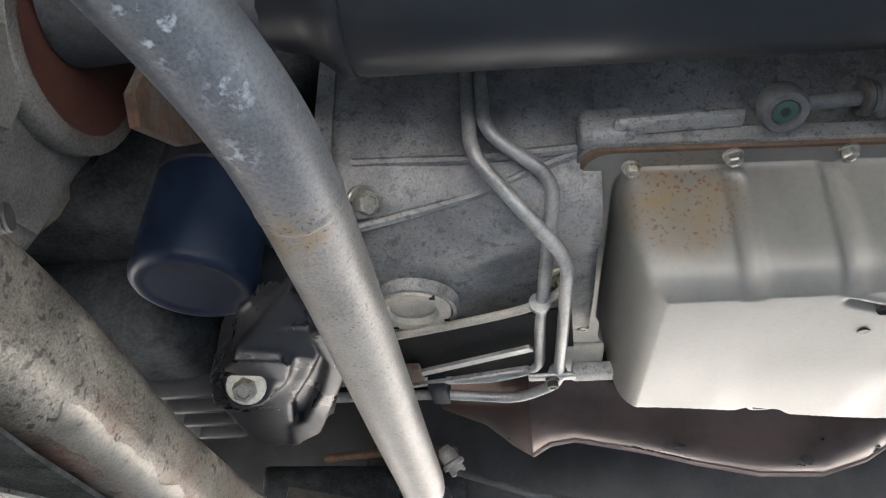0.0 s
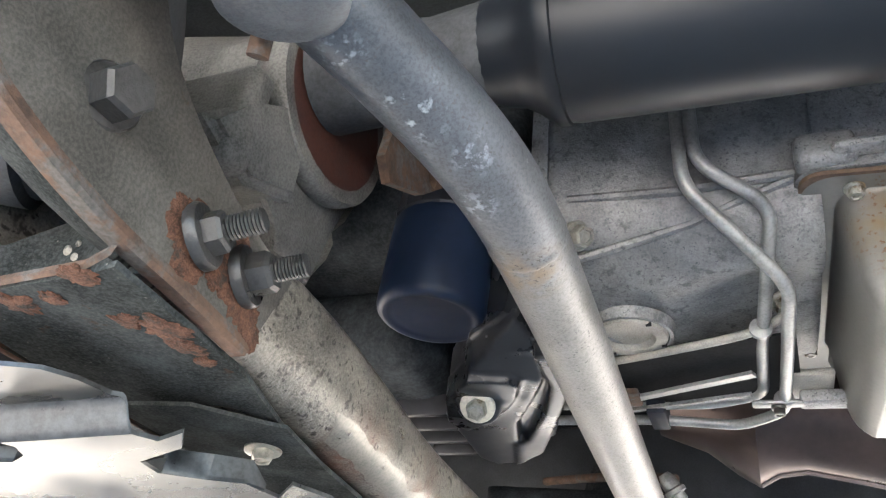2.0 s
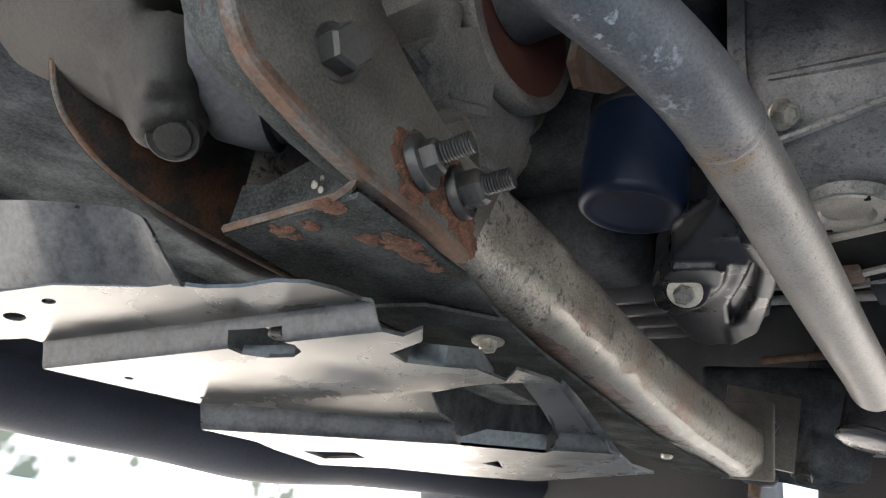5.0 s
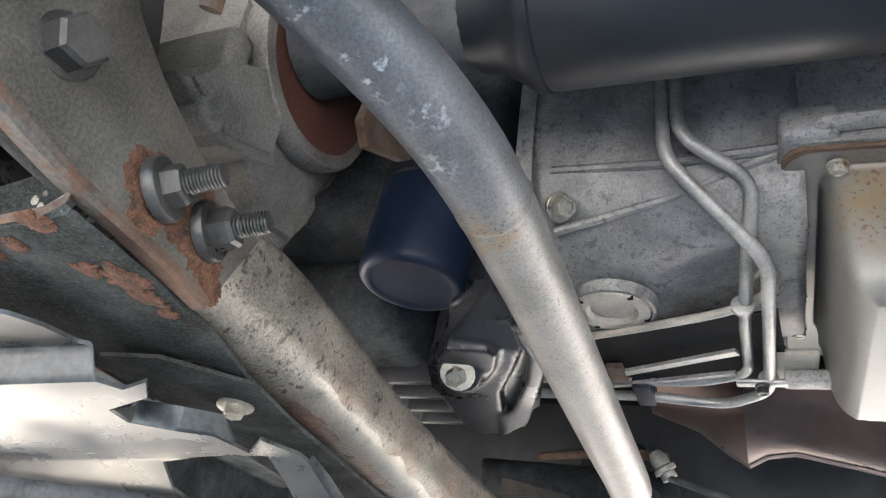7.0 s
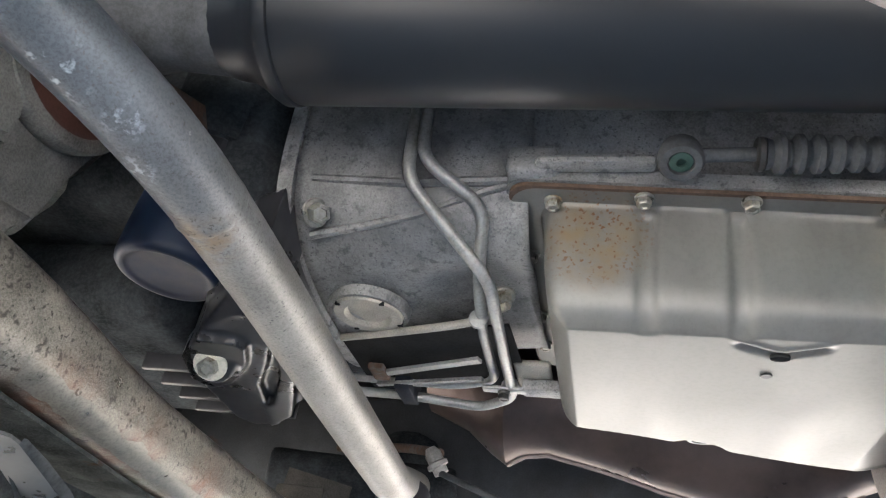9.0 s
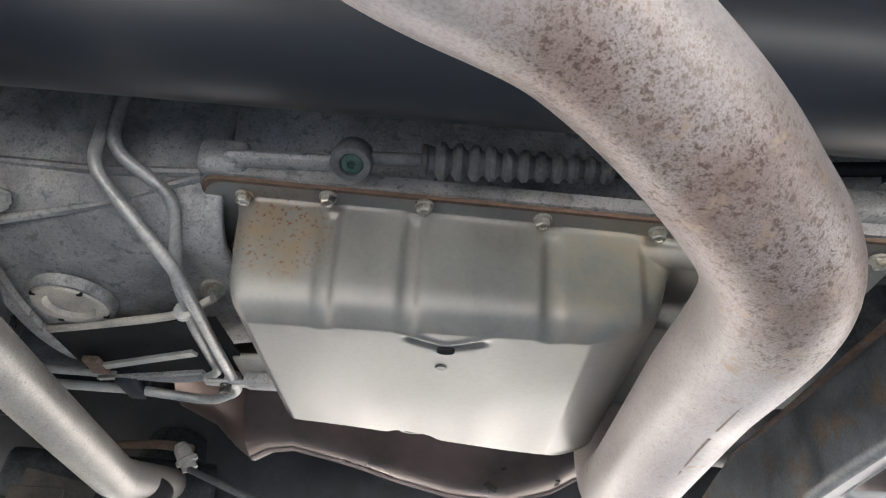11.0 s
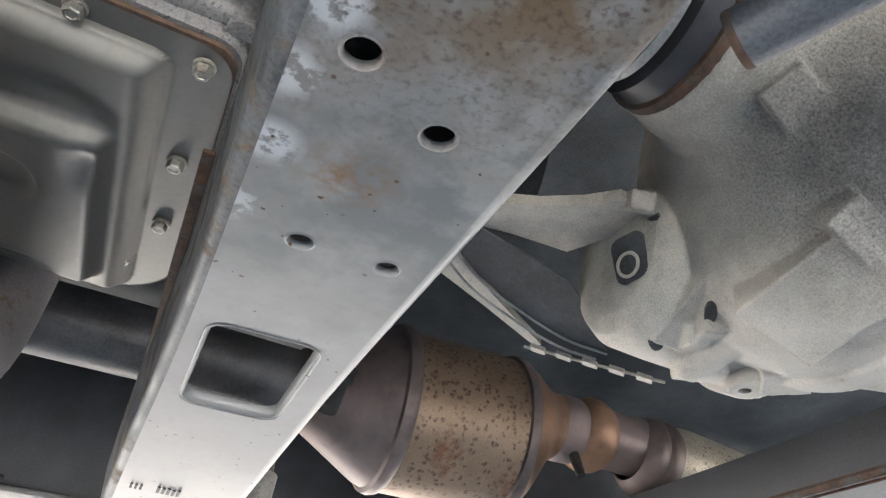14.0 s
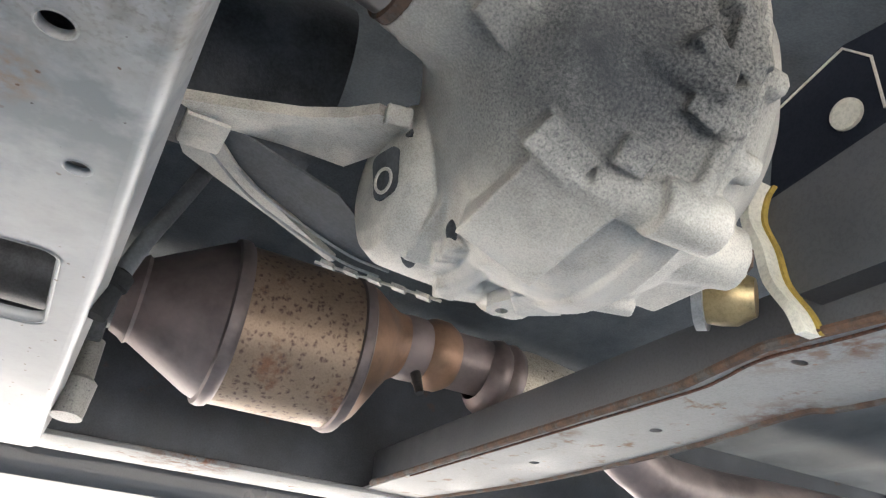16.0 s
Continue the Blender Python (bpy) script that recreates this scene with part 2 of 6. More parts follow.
M_PLASTIC = material("grey_black_plastic", (0.022, 0.026, 0.036), 0.55, 0.0, dark=0.8, light=1.2, scale=9, bump=0.08, spec=0.08)
M_GREYPANEL = material("grey_panel_plastic", (0.075, 0.078, 0.083), 0.5, 0.0, dark=0.85, light=1.15, scale=12, bump=0.06)
M_CREAM = material("cream_plastic", (0.60, 0.58, 0.50), 0.5, 0.0, dark=0.9, scale=30, bump=0.05)
M_YELLOW = material("yellow_foam", (0.36, 0.25, 0.05), 0.8, 0.0, dark=0.6, scale=40, bump=0.4)
M_BRASS = material("brass_fitting", (0.36, 0.27, 0.14), 0.4, 0.7, dark=0.6, scale=40, bump=0.1)
M_GASKET = material("gasket", (0.13, 0.085, 0.06), 0.8, 0.0, scale=60, bump=0.3)
M_CONCRETE = material("pale_concrete", (0.60, 0.555, 0.495), 0.85, 0.0, dark=0.85, light=1.1, scale=2.2, grain=90, bump=0.3)
M_BODY = material("dark_body_paint", (0.04, 0.045, 0.05), 0.35, 0.0, dark=0.9, light=1.1, scale=3, coat=0.4, bump=0.0)
M_TYRE = material("tyre_rubber", (0.025, 0.025, 0.026), 0.75, 0.0, scale=20, bump=0.3)
M_LEAF = material("leaf_green", (0.10, 0.22, 0.035), 0.6, 0.0, dark=0.6, light=1.5, scale=6, bump=0.0)
M_WALL = material("white_render", (0.52, 0.53, 0.55), 0.8, 0.0, dark=0.92, light=1.05, scale=1.5, grain=60, bump=0.2)
M_SEAM = material("brown_seam_stain", (0.24, 0.19, 0.16), 0.6, 0.2, scale=60, bump=0.2)
M_BRAID = material("braided_flex", (0.42, 0.38, 0.31), 0.45, 0.6, dark=0.7, scale=18, grain=500, grain_mix=0.5, spots=((0.1, 0.09, 0.07), 200, 0.6), bump=0.5)

# darker and bluer towards the pipe's near end, warmer grey further along
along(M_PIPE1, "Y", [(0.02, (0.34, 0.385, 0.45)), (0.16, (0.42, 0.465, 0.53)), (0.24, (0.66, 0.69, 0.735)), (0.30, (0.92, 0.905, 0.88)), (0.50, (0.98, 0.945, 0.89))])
dots(M_PIPE1, (0.10, 0.098, 0.10), 420, 0.14, 0.3, 0.25, None, 1.6)
dots(M_PIPE1, (0.42, 0.42, 0.43), 260, 0.10, 0.10, 0.15, None, 1.6)
grime_and_shade(M_PIPE1, (-0.098, 0.262, 0.388), 0.010, 0.026, (0.26, 0.20, 0.14), 90, 0.36, 0.62)
dots(M_PIPE1, (0.085, 0.075, 0.065), 330, 0.20, 0.5, 0.2, ((-0.098, 0.255, 0.388), 0.012, 0.030), 2.0)
for place in ((-0.128, 0.118, 0.402), (-0.102, 0.205, 0.392), (-0.095, 0.178, 0.395)):
    grime_and_shade(M_PIPE1, place, 0.004, 0.012, (0.34, 0.37, 0.41), 220, 0.50, 0.60)
grime_and_shade(M_PIPE1, (-0.113, 0.150, 0.40), 0.006, 0.018, (0.40, 0.43, 0.47), 150, 0.56, 0.66)
dots(M_CAST, (0.12, 0.124, 0.13), 420, 0.16, 0.35, 0.35, None, 2.4)
# bluish dark tint paints the shade over the bell housing's top
grime_and_shade(M_CAST, (-0.02, 0.40, 0.545), 0.03, 0.12, (0.10, 0.105, 0.115), 24, 0.30, 0.66)
dots(M_FRAME, (0.13, 0.125, 0.115), 330, 0.10, 0.22, 0.1)
dots(M_TUBE, (0.045, 0.041, 0.037), 260, 0.16, 0.4, 0.3, None, 2.0)
dots(M_TUBE, (0.055, 0.050, 0.044), 80, 0.20, 0.45, 0.22, None, 3.0)
for y in (0.36, 0.46, 0.58):
    grime_and_shade(M_TUBE, (-0.238, y, 0.320), 0.012, 0.05, (0.16, 0.085, 0.060), 60, 0.34, 0.62)
# soot on the upper case, spread wider to carry its shade as well
grime_and_shade(M_CASE, (0.795, 0.238, 0.485), 0.050, 0.135, (0.150, 0.147, 0.138), 700, -0.05, 0.75, None, True)
grime_and_shade(M_CASE, (0.806, 0.236, 0.446), 0.020, 0.085, (0.080, 0.081, 0.082), 800, 0.0, 0.66, ((0.03, 0.031, 0.034), 700), True)
grime_and_shade(M_CASE, (0.826, 0.214, 0.458), 0.024, 0.078, (0.022, 0.023, 0.025), 600, 0.0, 0.66, ((0.012, 0.013, 0.015), 600), True)
grime_and_shade(M_CASE, (0.795, 0.225, 0.450), 0.012, 0.055, (0.022, 0.024, 0.027), 34, 0.36, 0.66, None, True)
# paler tint puts the strong light on the lower lugs into their colour
grime_and_shade(M_CASE, (0.845, 0.345, 0.385), 0.03, 0.10, (0.50, 0.485, 0.45), 40, 0.35, 0.75, None, True)
grime_and_shade(M_PAN, (0.098, 0.384, 0.472), 0.020, 0.040, (0.20, 0.15, 0.09), 60, 0.34, 0.68)
dots(M_PAN, (0.14, 0.065, 0.025), 300, 0.22, 0.6, 0.2, ((0.100, 0.384, 0.475), 0.020, 0.044), 1.4)
grime_and_shade(M_PAN, (0.33, 0.385, 0.455), 0.03, 0.08, (0.27, 0.225, 0.16), 34, 0.36, 0.75)
dots(M_CATSPOT, (0.12, 0.072, 0.056), 170, 0.16, 0.6, 0.34, None, 1.2)
grime_and_shade(M_XM, (0.56, 0.20, 0.38), 0.12, 0.28, (0.150, 0.165, 0.172), 22, 0.44, 0.60)
grime_and_shade(M_XM, (0.575, 0.14, 0.38), 0.06, 0.16, (0.135, 0.092, 0.052), 26, 0.40, 0.62, ((0.07, 0.05, 0.035), 300), True)
grime_and_shade(M_XM, (0.565, 0.305, 0.38), 0.006, 0.026, (0.20, 0.12, 0.065), 110, 0.40, 0.66, None, True)
for place in ((0.533, 0.228, 0.381), (0.527, 0.262, 0.381), (0.530, 0.30, 0.381), (0.524, 0.345, 0.381)):
    grime_and_shade(M_XM, place, 0.007, 0.0145, (0.50, 0.52, 0.54), 120, 0.44, 0.52, None, True)
dots(M_XM, (0.09, 0.045, 0.022), 150, 0.12, 0.26, 0.08)
dots(M_XM, (0.04, 0.034, 0.03), 230, 0.10, 0.14, 0.06)
dots(M_RAIL, (0.16, 0.085, 0.05), 110, 0.14, 0.2, 0.12)
for place, reach in (((1.03, 0.335, 0.397), 0.05), ((1.06, 0.30, 0.397), 0.03), ((1.16, 0.42, 0.397), 0.06), ((1.05, 0.60, 0.397), 0.03), ((0.80, 1.05, 0.395), 0.08)):
    grime_and_shade(M_RAIL, place, reach * 0.2, reach, (0.15, 0.075, 0.045), 70, 0.42, 0.58, None, True)


# ---------------------------------------------------------------- building helpers
def V(*a):
    return Vector(a)


def thing(name, at, label, category, group="", kind=""):
    ob = new(name)
    ob.empty_display_size = 0.02
    ob.location = at
    return tagged(ob, label, category, group, kind)


def part(name, bm, mat_, parent=None, label="", smooth=True, angle=40):
    """Links a bmesh, made in world coordinates, as one mesh object under its thing or part."""
    bmesh.ops.recalc_face_normals(bm, faces=bm.faces[:])
    for f in bm.faces:
        f.smooth = smooth
    if smooth:
        for e in bm.edges:
            if len(e.link_faces) == 2 and e.calc_face_angle(0.0) > radians(angle):
                e.smooth = False
    me = bpy.data.meshes.new(name)
    bm.to_mesh(me)
    bm.free()
    me.materials.append(mat_)
    ob = new(name, me)
    if parent:
        ob.parent = parent
        if parent.type == "EMPTY":
            ob.matrix_parent_inverse = Matrix.Translation(-parent.location)
    if label:
        ob["label"] = label
    return ob


def catmull(pts, n=10):
    P = [Vector(p) for p in pts]
    P = [2 * P[0] - P[1]] + P + [2 * P[-1] - P[-2]]
    out = []
    for i in range(len(P) - 3):
        a, b, c, d = P[i:i + 4]
        for k in range(n):
            s = k / n
            out.append(0.5 * (2 * b + (c - a) * s + (2 * a - 5 * b + 4 * c - d) * s * s + (3 * b - a - 3 * c + d) * s ** 3))
    out.append(P[-2])
    return out


def rounded(pts, r=0.02, n=6):
    """A polyline with its corners turned on arcs, like a bent metal line."""
    P = [Vector(p) for p in pts]
    out = [P[0]]
    for a, b, c in zip(P, P[1:], P[2:]):
        d1, d2 = (a - b), (c - b)
        k = min(r, d1.length * 0.49, d2.length * 0.49)
        p, q = b + d1.normalized() * k, b + d2.normalized() * k
        out += [p.lerp(b, s).lerp(b.lerp(q, s), s) for s in [i / n for i in range(n + 1)]]
    return out + [P[-1]]


def tube(line, r, seg=20, bm=None, cap=True, squash=None):
    """A round tube along a line of points; r is a number or a function of 0..1."""
    bm = bm or bmesh.new()
    L = [Vector(p) for p in line]
    up, rings = None, []
    for i, p in enumerate(L):
        t = (L[min(i + 1, len(L) - 1)] - L[max(i - 1, 0)]).normalized()
        if up is None:
            up = t.orthogonal().normalized()
        up = (up - t * up.dot(t)).normalized()
        side = t.cross(up)
        rad = r(i / (len(L) - 1)) if callable(r) else r
        rings.append([bm.verts.new(p + (up * math.cos(2 * math.pi * k / seg) + side * math.sin(2 * math.pi * k / seg)) * rad) for k in range(seg)])
    for a, b in zip(rings, rings[1:]):
        for k in range(seg):
            bm.faces.new((a[k], a[(k + 1) % seg], b[(k + 1) % seg], b[k]))
    if cap:
        bm.faces.new(rings[0][::-1]), bm.faces.new(rings[-1])
    return bm


def loft(rings, bm=None, cap=True, closed=True):
    bm = bm or bmesh.new()
    R = [[bm.verts.new(p) for p in ring] for ring in rings]
    n = len(R[0])
    for a, b in zip(R, R[1:]):
        for k in range(n if closed else n - 1):
            bm.faces.new((a[k], a[(k + 1) % n], b[(k + 1) % n], b[k]))
    if cap and closed:
        bm.faces.new(R[0][::-1]), bm.faces.new(R[-1])
    return bm


def turned(profile, origin, axis, seg=32, bm=None, cap=True):
    """A turned body: profile rows (distance along the axis, radius)."""
    axis = Vector(axis).normalized()
    u = axis.orthogonal().normalized()
    v = axis.cross(u)
    o = Vector(origin)
    return loft([[o + axis * d + (u * math.cos(2 * math.pi * k / seg) + v * math.sin(2 * math.pi * k / seg)) * r for k in range(seg)]
                 for d, r in profile], bm, cap)


def turned_rows(rows, seg, bm=None, cap=True):
    return loft([[V(x, y + r * math.cos(2 * math.pi * k / seg), z + r * math.sin(2 * math.pi * k / seg)) for k in range(seg)] for x, y, z, r in rows], bm, cap)


def box(lo, hi, bevel=0.002, seg=2, bm=None, m=None):
    b = bmesh.new()
    bmesh.ops.create_cube(b, size=1)
    lo, hi = Vector(lo), Vector(hi)
    for v in b.verts:
        v.co = Vector([(lo[i] + hi[i]) / 2 + v.co[i] * (hi[i] - lo[i]) for i in range(3)])
    if bevel:
        bmesh.ops.bevel(b, geom=b.edges[:], offset=bevel, segments=seg, affect="EDGES", profile=0.5)
    if m:
        b.transform(m)
    if bm is None:
        return b
    me = bpy.data.meshes.new("join")
    b.to_mesh(me)
    b.free()
    bm.from_mesh(me)
    bpy.data.meshes.remove(me)
    return bm


def merge(*bms):
    out = bmesh.new()
    for b in bms:
        me = bpy.data.meshes.new("join")
        b.to_mesh(me)
        b.free()
        out.from_mesh(me)
        bpy.data.meshes.remove(me)
    return out


def cast_body(name, bms, voxel, mat_, parent, smooth_n=6, label=""):
    """Several solid shapes melted into one casting with soft fillets."""
    ob = part(name, merge(*bms), mat_, parent, label)
    rm = ob.modifiers.new("melt", "REMESH")
    rm.mode, rm.voxel_size, rm.use_smooth_shade = "VOXEL", voxel, True
    sm = ob.modifiers.new("soft", "SMOOTH")
    sm.factor, sm.iterations = 0.5, smooth_n
    return ob


def rod(a, b, r0, r1=None, seg=24):
    a, b = Vector(a), Vector(b)
    return turned([(0, r0), ((b - a).length, r1 or r0)], a, b - a, seg)


def slab(size, at, rot):
    b = box([-v / 2 for v in size], [v / 2 for v in size], 0)
    b.transform(Matrix.Translation(at) @ Euler([radians(v) for v in rot]).to_matrix().to_4x4())
    return b


def plate(outer, holes=(), thick=0.003, place=lambda u, v: Vector((u, v, 0)), out=Vector((0, 0, 1)), cuts=(), shape=None):
    """A sheet cut from an outline with holes, laid into space by place(u, v) and given its thickness along out."""
    bm = bmesh.new()
    edges = []
    for loop in (outer, *holes):
        vs = [bm.verts.new((u, v, 0)) for u, v in loop]
        edges += [bm.edges.new((a, b)) for a, b in zip(vs, vs[1:] + vs[:1])]
    bmesh.ops.triangle_fill(bm, use_beauty=True, use_dissolve=False, edges=edges, normal=(0, 0, 1))
    for co, no in cuts:
        bmesh.ops.bisect_plane(bm, geom=bm.verts[:] + bm.edges[:] + bm.faces[:], plane_co=co, plane_no=no)
    out = Vector(out)
    ext = bmesh.ops.extrude_face_region(bm, geom=bm.faces[:])
    top = {g for g in ext["geom"] if isinstance(g, bmesh.types.BMVert)}
    for v in bm.verts:
        u, w = v.co.x, v.co.y
        v.co = place(u, w) + (out * thick if v in top else Vector((0, 0, 0)))
    return bm


def ring_pts(cx, cy, r, n=20, ry=None):
    return [(cx + r * math.cos(2 * math.pi * k / n), cy + (ry or r) * math.sin(2 * math.pi * k / n)) for k in range(n)]


def round_rect(x0, y0, x1, y1, r, n=5):
    out = []
    for cx, cy, a0 in ((x1 - r, y1 - r, 0), (x0 + r, y1 - r, 90), (x0 + r, y0 + r, 180), (x1 - r, y0 + r, 270)):
        out += [(cx + r * math.cos(radians(a0 + 90 * k / n)), cy + r * math.sin(radians(a0 + 90 * k / n))) for k in range(n + 1)]
    return out


def hex_bolt(parent, at, axis, across=0.010, head=0.006, washer=0.007, wt=0.0015, stem=0.0, mat_=None, mat_w=None, turn=0.3, dimple=True):
    """A flanged hexagon bolt standing on its seat: washer, head, and a threaded stem where it shows."""
    axis, o = Vector(axis).normalized(), Vector(at)
    u = axis.orthogonal().normalized()
    u = Matrix.Rotation(turn, 3, axis) @ u
    v = axis.cross(u)
    bolt = part("bolt", turned([(-0.001, washer), (wt * 0.6, washer), (wt, washer * 0.93), (wt, across * 0.4)], o, axis, 20), mat_w or mat_ or M_BOLT, parent)
    rr = across / math.sqrt(3)
    rings = []
    for d, s in ((wt, 1.0), (wt + head * 0.8, 1.0), (wt + head, 0.86)):
        rings.append([o + axis * d + (u * math.cos(math.pi * k / 3) + v * math.sin(math.pi * k / 3)) * rr * s for k in range(6)])
    if dimple:
        rings.append([o + axis * (wt + head) + (u * math.cos(math.pi * k / 3) + v * math.sin(math.pi * k / 3)) * rr * 0.6 for k in range(6)])
        rings.append([o + axis * (wt + head * 0.85) + (u * math.cos(math.pi * k / 3) + v * math.sin(math.pi * k / 3)) * rr * 0.52 for k in range(6)])
    part("head", loft(rings), mat_ or M_BOLT, bolt, smooth=False)
    if stem:
        prof, d, r = [], wt + head, across * 0.3
        while d < wt + head + stem:
            prof += [(d, r), (d + 0.0006, r * 0.86), (d + 0.0012, r)]
            d += 0.0013
        prof += [(d, r * 0.8)]
        part("thread", turned(prof, o, axis, 18), mat_ or M_BOLT, bolt)
    return bolt


def skin(bm, fn, nx, ny):
    """An open sheet from fn(i/nx, j/ny)."""
    g = [[bm.verts.new(fn(i / nx, j / ny)) for j in range(ny + 1)] for i in range(nx + 1)]
    for i in range(nx):
        for j in range(ny):
            bm.faces.new((g[i][j], g[i + 1][j], g[i + 1][j + 1], g[i][j + 1]))
    return bm


def smoothstep(a, b, x):
    t = min(max((x - a) / (b - a), 0), 1)
    return t * t * (3 - 2 * t)


# ---------------------------------------------------------------- ground and surroundings
def ground_sheet():
    bm = bmesh.new()
    skin(bm, lambda a, b: V(-400 + 800 * a, -400 + 800 * b, 0), 8, 8)
    return tagged(part("ground", bm, M_CONCRETE), "pale sunlit concrete yard under the vehicle", "ground", kind="structure")


ground_sheet()


def shrub(at, size, seed):
    rnd = random.Random(seed)
    t = thing("shrub", at, "sunlit green garden shrub beyond the vehicle", "shrub", "shrubs in the yard")
    part("trunk", tube([at, V(*at) + V(0, 0, size * 0.5)], lambda s: 0.03 * (1 - 0.5 * s), 8), M_RUST_EDGE, t)
    bm = bmesh.new()
    for _ in range(900):
        d = V(rnd.gauss(0, 1), rnd.gauss(0, 1), rnd.gauss(0, 1)).normalized() * size * (0.5 + 0.5 * rnd.random()) * (0.8 + 0.3 * math.sin(7 * rnd.random()))
        c = V(*at) + V(0, 0, size * 0.9) + d * 0.8
        a, b = V(rnd.gauss(0, 1), rnd.gauss(0, 1), rnd.gauss(0, 1)).normalized(), V(rnd.gauss(0, 1), rnd.gauss(0, 1), rnd.gauss(0, 1)).normalized()
        s = size * 0.09
        bm.faces.new([bm.verts.new(c + a * s), bm.verts.new(c + b * s * 0.5), bm.verts.new(c - a * s), bm.verts.new(c - b * s * 0.5)])
    part("crown", bm, M_LEAF, t, smooth=False)


for k, (x, y, s) in enumerate(((-1.35, 5.0, 0.42), (-1.9, 5.3, 0.5), (-0.9, 5.6, 0.4), (-2.6, 5.4, 0.45))):
    shrub((x, y, 0), s, k)
for x0, x1, y0, y1 in ((-7.5, 3.0, 8.0, 8.25),):
    tagged(part("garden_wall", box((x0, y0, 0), (x1, y1, 1.6), 0.02), M_WALL), "white rendered garden wall across the yard", "wall", kind="structure")


def far_light():
    m = bpy.data.materials.new("glowing_distance")
    m.use_nodes = True
    nt = m.node_tree
    b = nt.nodes["Principled BSDF"]
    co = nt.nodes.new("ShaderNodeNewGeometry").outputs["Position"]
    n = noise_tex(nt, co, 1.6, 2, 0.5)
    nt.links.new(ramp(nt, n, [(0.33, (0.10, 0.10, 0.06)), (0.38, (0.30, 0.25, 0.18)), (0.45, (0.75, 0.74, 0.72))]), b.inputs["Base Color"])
    # the panel emits light itself, so the distance looks overexposed
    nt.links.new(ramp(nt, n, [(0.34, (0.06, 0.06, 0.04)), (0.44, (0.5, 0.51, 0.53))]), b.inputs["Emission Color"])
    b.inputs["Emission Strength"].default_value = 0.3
    tagged(part("backdrop", box((-14.2, -8, 0), (-14.0, 14, 5.0), 0), m), "glowing panel standing for the bright blurred distance beyond the vehicle", "backdrop", kind="structure")


far_light()


# ---------------------------------------------------------------- vehicle body overhead
def body_shell():
    t = thing("vehicle_body", (1.0, 0.5, 0.72), "dark underbody floor of a high-riding vehicle", "vehicle body", kind="structure")

    def floor_fn(a, b):
        x, y = -1.0 + 4.4 * a, -0.42 + 1.86 * b
        tunnel = 0.1 * math.exp(-((y - 0.5) / 0.28) ** 2)
        return V(x, y, 0.68 + tunnel + 0.008 * math.sin(x * 25) * math.sin(y * 9))
    part("floor_pan", skin(bmesh.new(), floor_fn, 120, 50), M_UNDER, t)
    part("sill", box((-0.2, -0.44, 0.56), (3.0, -0.38, 0.72), 0.02), M_BODY, t)
    part("sill", box((-0.2, 1.40, 0.385), (3.0, 1.46, 0.72), 0.02), M_BODY, t)
    part("roof_block", box((-1.1, -0.44, 0.80), (3.4, 1.46, 1.3), 0.1), M_BODY, t)
    part("rear_panel", box((3.3, -0.44, 0.5), (3.4, 1.46, 0.9), 0.03), M_BODY, t)
    return t


body_shell()


def bumper():
    t = thing("front_bumper", (-0.86, 0.5, 0.225), "smooth dark grey plastic front bumper lip", "bumper")
    line = catmull([(-0.72, -0.5, 0.42), (-0.82, -0.1, 0.30), (-0.85, 0.2, 0.266), (-0.86, 0.45, 0.264), (-0.855, 0.62, 0.262), (-0.85, 0.80, 0.284), (-0.845, 1.05, 0.305), (-0.80, 1.25, 0.32), (-0.72, 1.5, 0.38)], 8)
    part("lip", loft([[p + V(0.055 * math.cos(a) * (0.7 if math.cos(a) > 0 else 1), 0, 0.040 * math.sin(a)) for a in [2 * math.pi * k / 24 for k in range(24)]] for p in line]), M_PLASTIC, t)
    part("skirt", loft([[p + V(-0.02, 0, 0.03), p + V(-0.05, 0, 0.20), p + V(-0.08, 0, 0.20), p + V(-0.045, 0, 0.02)] for p in line]), M_PLASTIC, t)


bumper()


# ---------------------------------------------------------------- pipes and shaft
def pipe(name, pts, r, mat_, label, extra=None):
    t = thing(name, pts[0], label, "exhaust pipe", "bent pipes under the gearbox")
    part("pipe", tube(catmull(pts, 12), r, 40), mat_, t)
    return t


P1 = [(-0.20, -0.06, 0.45), (-0.178, 0.0, 0.438), (-0.1554, 0.0543, 0.4282), (-0.1237, 0.1333, 0.421), (-0.0985, 0.2124, 0.409), (-0.097, 0.3219, 0.4049), (-0.0988, 0.4362, 0.3973),
      (-0.1008, 0.548, 0.3902), (-0.1024, 0.66, 0.3837), (-0.1050, 0.700, 0.3835), (-0.1120, 0.75, 0.3930), (-0.129, 0.86, 0.418), (-0.155, 1.035, 0.456)]
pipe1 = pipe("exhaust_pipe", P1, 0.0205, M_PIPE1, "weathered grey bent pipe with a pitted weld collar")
P2 = [(0.0, 0.0, 0.50), (0.1, 0.055, 0.462), (0.1891, 0.1123, 0.4335), (0.2674, 0.1549, 0.427), (0.3384, 0.2183, 0.4065), (0.3815, 0.293, 0.398), (0.3835, 0.4275, 0.399), (0.3815, 0.5317, 0.394),
      (0.3790, 0.615, 0.390), (0.380, 0.668, 0.402), (0.382, 0.70, 0.45), (0.383, 0.71, 0.53)]
pipe2 = pipe("exhaust_pipe", P2, lambda q: 0.0346 + 0.0028 * smoothstep(0.36, 0.46, q), M_PIPE2, "large pale aluminised exhaust bend with brown rust speckle")


